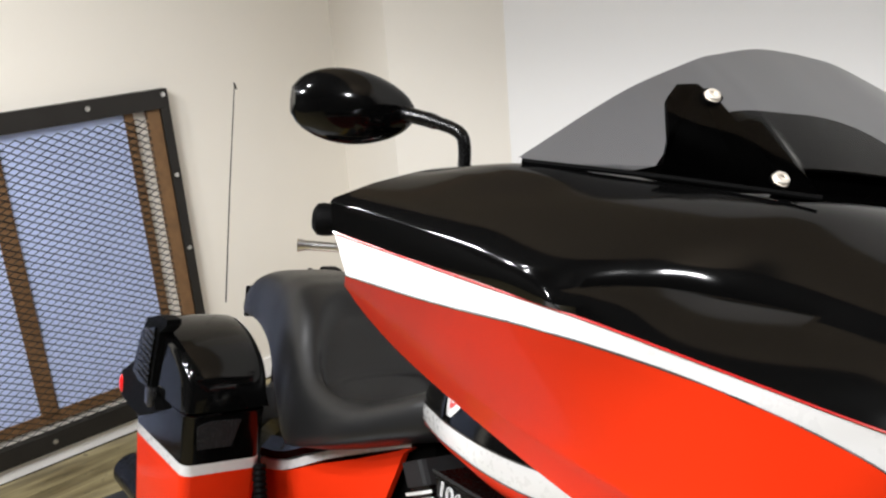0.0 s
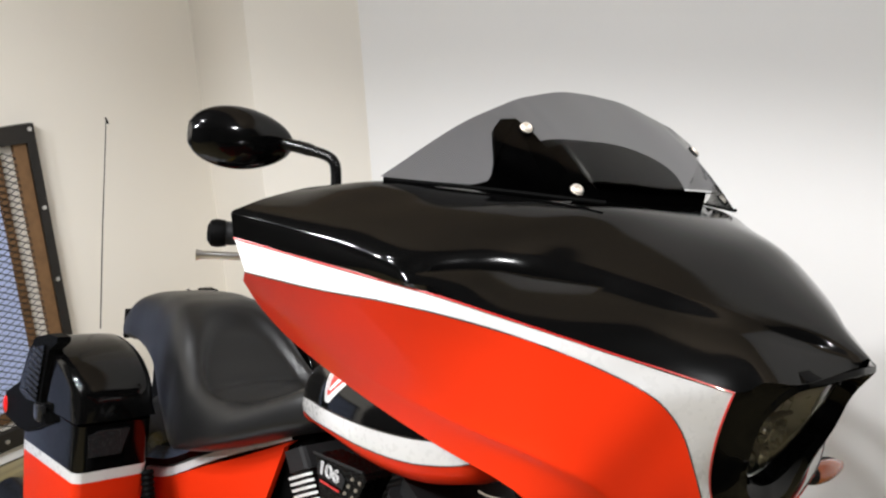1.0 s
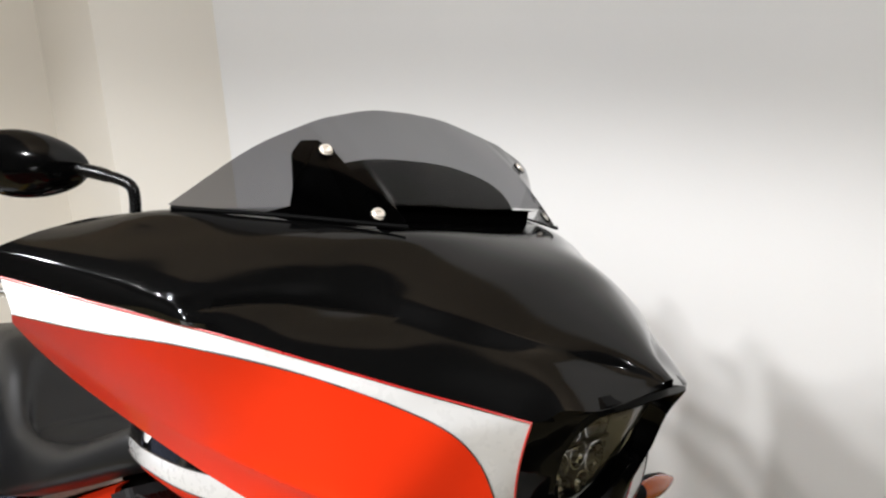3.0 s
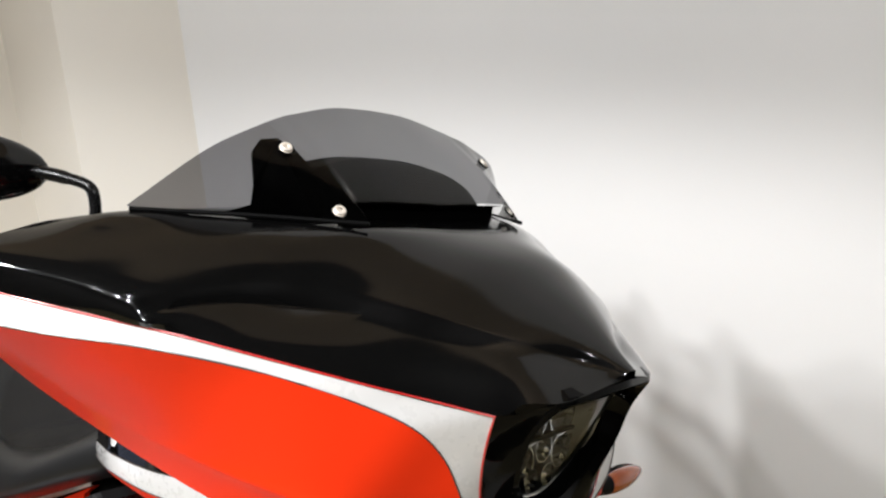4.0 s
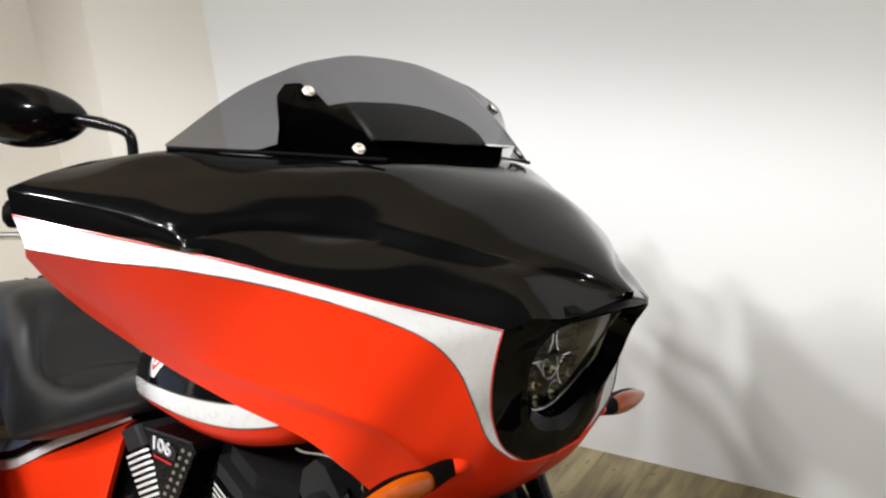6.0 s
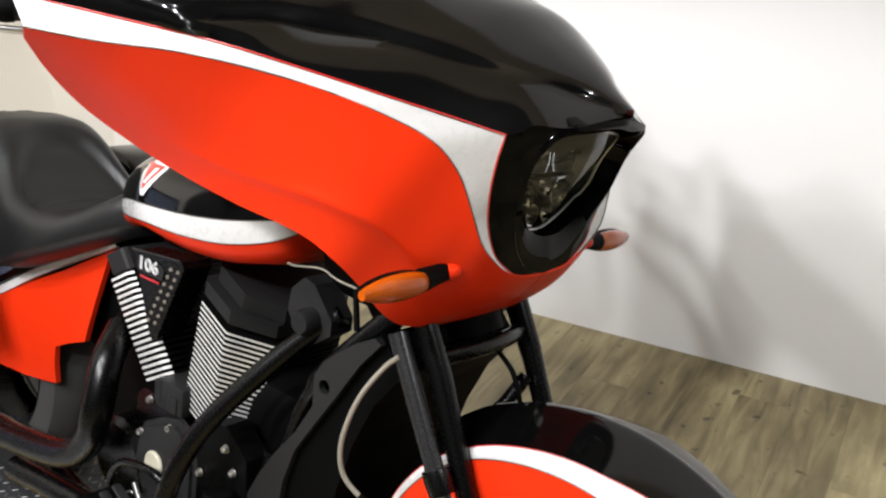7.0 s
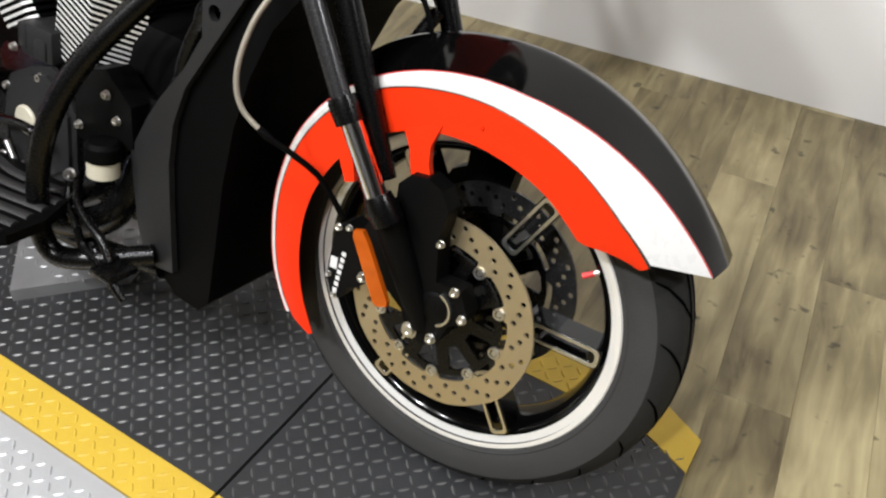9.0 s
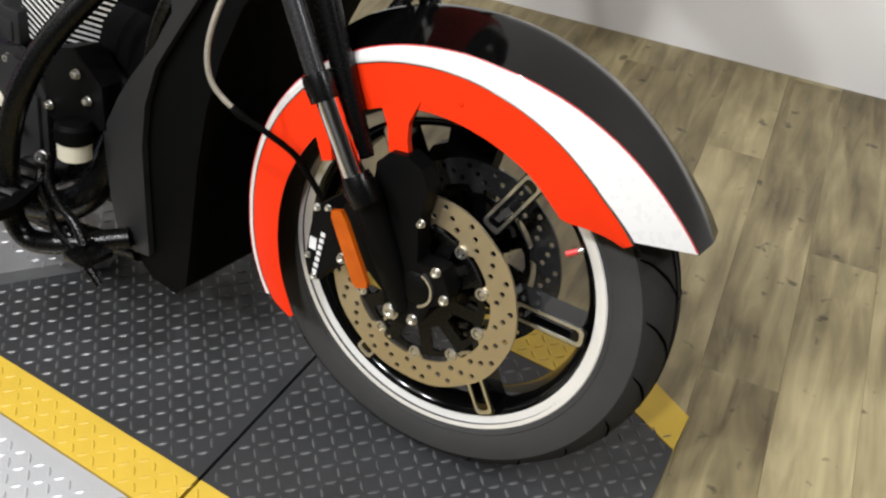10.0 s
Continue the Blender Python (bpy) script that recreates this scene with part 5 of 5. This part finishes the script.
def fin_edge(base, fdir, adir, outline, thick):
    """The machined rim of a fin, just proud of the black plate."""
    b, fd_, ad_ = np.array(base), np.array(fdir), np.array(adir)
    grown = [(u + math.copysign(0.0007, u - 0.06), v + math.copysign(0.0007, v)) for u, v in outline if v < -0.08]
    return sheet([[tuple(b + fd_ * u + np.array((0, 1, 0)) * v + ad_ * w) for u, v in grown] for w in (0.0, thick)])


for k in range(21):
    shrink = 1.0 - 0.012 * max(0, 8 - k) if k < 8 else 1.0
    out = [(u * shrink, v) for u, v in FRONT_OUT]
    part("fin", fin_plate(np.array((-0.767, 0, 0.531)) + ad * 0.0105 * k, fd, ad, out, 0.0042), M_CAST, cyl, smooth=False)
    part("fin_edge", fin_edge(np.array((-0.767, 0, 0.531)) + ad * 0.0105 * k, fd, ad, out, 0.0042), M_FIN, cyl, "bright machined fin edge", smooth=False)
part("rocker_cover", join(fin_plate(np.array((-0.730, 0, 0.756)), fd, ad, [(u * 1.0, v * 0.98) for u, v in FRONT_OUT], 0.026), fin_plate(np.array((-0.722, 0, 0.782)), fd, ad, [(u * 0.95 + 0.004, v * 0.84) for u, v in FRONT_OUT], 0.030)), M_GREY, cyl, "dark grey rocker cover", smooth=False)
REAR_OUT = [(0.0, -0.138), (0.004, -0.146), (0.012, -0.150), (0.078, -0.150), (0.086, -0.146), (0.090, -0.138), (0.090, 0.138), (0.086, 0.146), (0.078, 0.150), (0.012, 0.150), (0.004, 0.146), (0.0, 0.138)]
fd2 = np.array((0.876, 0, 0.482))
ad2 = np.array((-0.62, 0, 0.785))
REAR_FOOT = np.array((-0.898, 0, 0.524))
cyl2 = part("rear_cylinder", fin_plate(REAR_FOOT, fd2, ad2, [(min(u, 0.078) * 0.9 + 0.005, v * 0.93) for u, v in REAR_OUT], 0.0126 * 18), M_SATIN, engine, "black rear cylinder", smooth=False)
for k in range(18):
    out = REAR_OUT if k < 8 else [(u if u < 0.05 else u - 0.012, v) for u, v in REAR_OUT]
    part("fin", fin_plate(REAR_FOOT + ad2 * 0.0126 * k, fd2, ad2, out, 0.0056), M_CAST, cyl2, smooth=False)
    part("fin_edge", fin_edge(REAR_FOOT + ad2 * 0.0126 * k, fd2, ad2, out, 0.0056), M_FIN, cyl2, "bright machined fin edge", smooth=False)
part("rocker_cover", fin_plate(REAR_FOOT + ad2 * 0.228, fd2, ad2, [(u * 0.8, v * 0.95) for u, v in REAR_OUT], 0.045), M_GREY, cyl2, "dark grey rocker cover", smooth=False)
VC = [(-0.918, 0.792), (-0.770, 0.806), (-0.762, 0.795), (-0.836, 0.640), (-0.850, 0.632), (-0.862, 0.648)]
vcover = part("intake_cover", slab(VC, 0.06, lambda u, v, w: (u, -0.170 + w, v)), M_SATIN, engine, "black perforated intake cover between the cylinders", smooth=False)
part("cover_edge", tube([(-0.920, -0.172, 0.795), (-0.770, -0.172, 0.808)], 0.0025, 8), M_GREY, vcover)
for k in range(8):
    for j in range(2):
        part("cover_stud", bolt((-0.778 - 0.009 * k - 0.022 * j, -0.171, 0.785 - 0.0165 * k), (0, -1, 0), 0.0030, 0.002), M_HOSE, vcover)
part("displacement_badge", slab([(-0.040, -0.011), (0.038, -0.013), (0.043, 0.006), (0.034, 0.014), (-0.038, 0.016), (-0.043, 0.004)], 0.002, lambda u, v, w: (-0.862 + u, -0.1725 + w, 0.770 + v)), M_GREY, vcover, "dark badge with pale number", smooth=False)
digits = bpy.data.curves.new("badge_number", "FONT")
digits.body, digits.size, digits.fill_mode, digits.bevel_depth, digits.align_x, digits.align_y = "106", 0.040, "NONE", 0.0011, "CENTER", "CENTER"
digits.materials.append(M_GREYBAR)
ob = tagged(new("badge_number", digits), "pale raised number")
ob.parent = vcover
ob.matrix_basis = Matrix.Translation((-0.866, -0.1740, 0.775)) @ pose(0, 0, 0, 90, 0, 0) @ Matrix.Diagonal((1.1, 0.85, 1, 1))
part("red_mark", block((-0.862, -0.1728, 0.750), (0.06, 0.001, 0.004)), M_PIN_RED, vcover, smooth=False)
COVER = [(-0.872, 0.438), (-0.858, 0.462), (-0.800, 0.492), (-0.752, 0.506), (-0.728, 0.496), (-0.690, 0.440), (-0.690, 0.330), (-0.760, 0.285), (-0.850, 0.300), (-0.885, 0.370)]
cover = part("cam_cover", join(slab(COVER, 0.010, lambda u, v, w: (u, -0.171 + w, v)), slab([(-0.785 + (u + 0.785) * 0.86, 0.40 + (v - 0.40) * 0.86) for u, v in COVER], 0.008, lambda u, v, w: (u, -0.178 + w, v))), M_GREY, engine, "dark grey cam cover", smooth=False)
part("cover_disc", turned([(0.0005, -0.184), (0.024, -0.184), (0.027, -0.181), (0.027, -0.176)], 30, (-0.812, 0, 0.392)), M_CAP, cover, "pale round plug")
for x, z in ((-0.612, 0.505), (-0.680, 0.430), (-0.588, 0.468), (-0.843, 0.514), (-0.870, 0.436), (-0.778, 0.479), (-0.83, 0.30), (-0.73, 0.285)):
    part("cover_bolt", bolt((x, -0.172, z), (0, -1, 0), 0.0066, 0.007), M_ALU, engine, "bright cover bolt")
part("tappet_block", join(block((-0.790, -0.12, 0.535), (0.085, 0.10, 0.060), 0.008), block((-0.775, -0.168, 0.528), (0.030, 0.012, 0.034), 0.004), block((-0.822, -0.166, 0.540), (0.022, 0.012, 0.044), 0.004)), M_GREY, engine, "dark cast tappet block")
part("crankcase_lobe", slab([(-0.700, 0.520), (-0.620, 0.545), (-0.560, 0.500), (-0.555, 0.430), (-0.610, 0.400), (-0.690, 0.405)], 0.05, lambda u, v, w: (u, -0.168 + w, v)), M_CAST, engine, "black crankcase lobe", smooth=False)
hook = part("shift_linkage", tube(spline([(-0.918, -0.205, 0.275), (-0.915, -0.205, 0.330), (-0.885, -0.205, 0.372), (-0.840, -0.205, 0.390), (-0.770, -0.205, 0.398), (-0.735, -0.20, 0.380)], 26), 0.0085, 10), M_SATIN, bike, "black curved linkage arm")
for x, y, z, r in ((-0.872, -0.198, 0.294, 0.0085), (-0.852, -0.200, 0.288, 0.007), (-0.862, -0.196, 0.312, 0.006)):
    part("linkage_nut", bolt((x, y, z), (0.2, -0.9, 0.35), r, 0.010), M_ALU, hook, "bright linkage nut")
part("linkage_rod", tube([(-0.845, -0.198, 0.345), (-0.815, -0.200, 0.305)], 0.0055, 10), M_ALU, hook, "bare metal rod")
part("exhaust", tube(spline([(-1.01, -0.13, 0.60), (-0.965, -0.19, 0.555), (-0.945, -0.22, 0.475), (-0.970, -0.22, 0.395), (-1.05, -0.225, 0.330), (-1.25, -0.235, 0.290), (-1.6, -0.26, 0.255), (-2.2, -0.30, 0.25)], 60), [0.031] * 34 + [0.036 + 0.0006 * k for k in range(26)], 20), M_SATIN, bike, "satin black exhaust pipe")
part("exhaust", tube(spline([(-0.56, -0.10, 0.50), (-0.60, -0.16, 0.30), (-0.72, -0.19, 0.235), (-0.97, -0.21, 0.235), (-1.25, -0.23, 0.215)], 40), 0.028, 18), M_SATIN, bike, "satin black exhaust pipe")

# front frame, oil cooler shroud, engine bar
SH = [(-0.300, 0.815), (-0.350, 0.765), (-0.400, 0.690), (-0.440, 0.600), (-0.480, 0.540), (-0.515, 0.470), (-0.520, 0.380), (-0.512, 0.280), (-0.500, 0.205), (-0.470, 0.180), (-0.415, 0.175), (-0.392, 0.200), (-0.384, 0.300), (-0.375, 0.430), (-0.360, 0.530), (-0.335, 0.620), (-0.300, 0.700), (-0.250, 0.765)]
shroud = part("radiator_shroud", slab(SH, 0.30, lambda u, v, w: (u, -0.150 + w, v)), M_PLASTIC, bike, "matt black frame shroud ahead of the engine", smooth=False)
WEB = [(-0.287, 0.805), (-0.324, 0.761), (-0.365, 0.696), (-0.405, 0.635), (-0.447, 0.570), (-0.470, 0.502), (-0.477, 0.429), (-0.470, 0.330), (-0.462, 0.234), (-0.525, 0.225), (-0.548, 0.300), (-0.556, 0.356), (-0.564, 0.425), (-0.527, 0.495), (-0.498, 0.540), (-0.450, 0.601), (-0.416, 0.660), (-0.418, 0.713), (-0.400, 0.742), (-0.340, 0.790), (-0.300, 0.812)]
both("frame_web", slab(WEB, 0.012, lambda u, v, w: (u, -0.165 + w, v), [ring2(0.012, 14, -0.394, 0.700)]), M_WEB, shroud, "satin grey cast frame web with a round hole", smooth=False)
both("down_tube", tube(spline([(-0.29, -0.10, 0.86), (-0.36, -0.130, 0.775), (-0.435, -0.130, 0.690), (-0.485, -0.128, 0.590), (-0.505, -0.128, 0.450), (-0.500, -0.128, 0.22)], 30), [0.020] * 12 + [0.014] * 6 + [0.020] * 12, 14), M_SATIN, shroud, "black frame down tube")
both("clamp_cover", slab([(-0.545, 0.775), (-0.540, 0.815), (-0.510, 0.842), (-0.485, 0.835), (-0.440, 0.785), (-0.440, 0.760), (-0.475, 0.735), (-0.510, 0.735)], 0.05, lambda u, v, w: (u, -0.115 + w, v)), M_WEB, bike, "dark grey clamp cover", smooth=False)
both("clamp_boss", turned([(0.001, -0.145), (0.018, -0.145), (0.022, -0.138), (0.022, -0.11)], 20, (-0.485, 0, 0.775)), M_GREY, bike)
BAR = [(-0.445, -0.085, 0.790), (-0.501, -0.12, 0.734), (-0.556, -0.17, 0.657), (-0.603, -0.22, 0.575), (-0.632, -0.25, 0.500), (-0.655, -0.265, 0.415), (-0.662, -0.27, 0.330), (-0.655, -0.27, 0.262), (-0.628, -0.262, 0.232), (-0.571, -0.235, 0.240), (-0.500, -0.17, 0.255)]
both("engine_bar", tube(spline(BAR, 60), 0.0185, 16), M_SATIN, bike, "satin black engine guard bar")
res = part("brake_reservoir", tube([(-0.588, -0.20, 0.381), (-0.588, -0.20, 0.410)], 0.0265, 22), M_CAP, bike, "yellowed white brake fluid reservoir with a black cap")
part("cap", tube([(-0.588, -0.20, 0.410), (-0.588, -0.20, 0.434), (-0.588, -0.20, 0.441)], [0.029, 0.029, 0.023], 22), M_PLASTIC, res, "black screw cap")
part("brake_pedal", join(tube(spline([(-0.66, -0.19, 0.352), (-0.63, -0.22, 0.325), (-0.585, -0.235, 0.305), (-0.545, -0.24, 0.290), (-0.52, -0.245, 0.262)], 20), 0.008, 10), block((-0.505, -0.25, 0.255), (0.05, 0.06, 0.014), 0.005)), M_SATIN, bike, "black brake pedal")
part("pedal_link", join(tube(spline([(-0.655, -0.215, 0.345), (-0.640, -0.232, 0.318), (-0.600, -0.245, 0.290)], 12), 0.0055, 8), tube(spline([(-0.600, -0.245, 0.290), (-0.585, -0.245, 0.262), (-0.535, -0.24, 0.232)], 12), 0.0075, 8), tube([(-0.54, -0.24, 0.236), (-0.50, -0.235, 0.190)], [0.009, 0.006], 8)), M_SATIN, bike, "black pedal linkage")
part("pedal_spring", tube([(-0.575 + 0.0016 * k + 0.006 * math.cos(1.3 * k), -0.238, 0.270 - 0.0022 * k + 0.006 * math.sin(1.3 * k)) for k in range(34)], 0.0016, 6), M_TUBE, bike, "dark return spring")
part("pedal_bolt", bolt((-0.665, -0.205, 0.352), (0.2, -0.95, 0.2), 0.009, 0.008), M_ALU, bike)
board_out = [(-0.900, -0.20), (-0.910, -0.290), (-0.888, -0.342), (-0.845, -0.372), (-0.780, -0.392), (-0.700, -0.402), (-0.640, -0.395), (-0.606, -0.366), (-0.605, -0.300), (-0.650, -0.20)]
board_z = lambda u, v: 0.298 + 0.03 * (u + 0.8) + 0.05 * (v + 0.3)
board = part("footboard", slab(board_out, 0.018, lambda u, v, w: (u, v, board_z(u, v) + w)), M_PLASTIC, bike, "black footboard with curved grey ribs", smooth=False)
for k in range(6):
    yy = -0.222 - 0.030 * k
    x0, x1 = -0.893 + 0.010 * k * k * 0.5, -0.640 + 0.004 * k
    rib = spline([(x0, yy + 0.016, board_z(x0, yy) + 0.019), (-0.77, yy - 0.014, board_z(-0.77, yy) + 0.021), (x1, yy + 0.004, board_z(x1, yy) + 0.019)], 14)
    part("rib", moved(tube([(p[0], p[1], p[2] * 2) for p in rib], 0.0100, 8), Matrix.Diagonal((1, 1, 0.5, 1))), M_RIB, board, "worn grey rubber rib")
both("lower_rail", tube(spline([(-0.50, -0.15, 0.22), (-0.70, -0.17, 0.20), (-1.0, -0.17, 0.20), (-1.35, -0.16, 0.24)], 20), 0.018, 12), M_SATIN, bike, "black lower frame rail")
part("belly", block((-0.82, 0, 0.42), (0.62, 0.20, 0.40), 0.05), M_PLASTIC, bike, "black engine and gearbox mass")
part("tail_frame", block((-1.5, 0, 0.60), (0.8, 0.09, 0.30), 0.03), M_PLASTIC, bike, "black tail frame")
part("head_tube", tube([(-0.36, 0, 1.02), (-0.25, 0, 0.80)], 0.06, 20), M_PLASTIC, bike, "black steering head")
part("neck_cover", egg((-0.42, 0, 0.90), (0.12, 0.10, 0.10), 2.6, 24, 14), M_PLASTIC, bike, "black neck cover")
part("wire_loop", tube(spline([(-0.500, -0.165, 0.876), (-0.477, -0.17, 0.8783), (-0.418, -0.17, 0.8885), (-0.383, -0.17, 0.8807), (-0.342, -0.17, 0.8785)], 20), 0.0018, 8), M_HOSE, bike, "pale wire")
both("clutch_cable", tube(spline([(-0.40, -0.09, 0.98), (-0.38, -0.13, 0.88), (-0.36, -0.14, 0.80)], 14), 0.005, 8), M_PLASTIC, bike, "black cable")

# rear wheel
rear = part("rear_wheel", turned([(0.20, -0.05), (0.232, -0.07), (0.236, -0.085), (0.236, 0.085), (0.232, 0.07), (0.20, 0.05)], 60, (-1.67, 0, 0.335)), M_SATIN, bike, "black rear wheel")
part("tyre", turned([(0.232, -0.080), (0.27, -0.095), (0.31, -0.085), (0.33, -0.05), (0.335, 0), (0.33, 0.05), (0.31, 0.085), (0.27, 0.095), (0.232, 0.080)], 80, (-1.67, 0, 0.335)), M_RUBBER, rear, "black rear tyre")
part("side_stand", tube(spline([(-0.95, 0.14, 0.22), (-1.0, 0.26, 0.13), (-1.02, 0.34, 0.085)], 12), [0.014] * 10 + [0.018, 0.022], 12), M_SATIN, bike, "black side stand")

# ---------------------------------------------------------------- wooden floor, plank by plank
floor_ob = solid("floor", plan_slab(FLOOR - 0.02, FLOOR - 0.004), M_GROOVE, "greyish brown wood-look plank floor", "floor", "structure", smooth=False)
PW, PL = 0.152, 1.22


def plank_shape(length):
    w, l, h, e = PW / 2 - 0.00015, length / 2 - 0.00015, 0.004, 0.0005
    vs = [(-w, -l, -h), (w, -l, -h), (w, l, -h), (-w, l, -h), (-w, -l, -e), (w, -l, -e), (w, l, -e), (-w, l, -e), (-w + e, -l + e, 0), (w - e, -l + e, 0), (w - e, l - e, 0), (-w + e, l - e, 0)]
    return vs, [(i, (i + 1) % 4, 4 + (i + 1) % 4, 4 + i) for i in range(4)] + [(4 + i, 4 + (i + 1) % 4, 8 + (i + 1) % 4, 8 + i) for i in range(4)] + [(8, 9, 10, 11)]


def inside(p):
    hit_ = False
    for (x0, y0), (x1, y1) in zip(room, room[1:] + room[:1]):
        if (y0 > p[1]) != (y1 > p[1]) and p[0] < x0 + (p[1] - y0) / (y1 - y0) * (x1 - x0):
            hit_ = not hit_
    return hit_


P0 = np.array([0.36, 0.49])
V_WALL = float((CORNER - P0) @ -B_DIR)
meshes, spots = {}, []
for i in range(-30, 34):
    shift = ((i * 0.37) % 1.0) * PL
    for j in range(-5, 3):
        v0, v1 = j * PL + shift, (j + 1) * PL + shift
        v1 = min(v1, V_WALL + 0.01)
        while v1 - v0 > 0.03 and not inside(P0 + A_DIR * (i + 0.5) * PW - B_DIR * (v0 - 0.04)) and v0 < 0:
            v0 += 0.06
        if v1 - v0 < 0.03:
            continue
        p = P0 + A_DIR * (i + 0.5) * PW - B_DIR * (v0 + v1) / 2
        if inside(p) or inside(p - B_DIR * 0.3) or inside(p + B_DIR * 0.3):
            spots.append((float(np.linalg.norm(p - np.array((0.6, 0.6)))), p, round(v1 - v0, 3)))
spots.sort(key=lambda s: s[0])
rest = []
for k, (_, p, length) in enumerate(spots):
    place = Matrix.Translation((*p, FLOOR)) @ pose(0, 0, 0, 0, 0, math.degrees(WA))
    if k >= 300:
        rest.append(moved(plank_shape(length), place))
        continue
    if length not in meshes:
        meshes[length] = mesh_of("plank", plank_shape(length), M_WOOD, smooth=False)
    ob = new("plank", meshes[length])
    ob.parent = floor_ob
    ob.matrix_basis = place
tagged(part("far_planks", join(*rest), M_WOOD, floor_ob, smooth=False), kind="stuff")
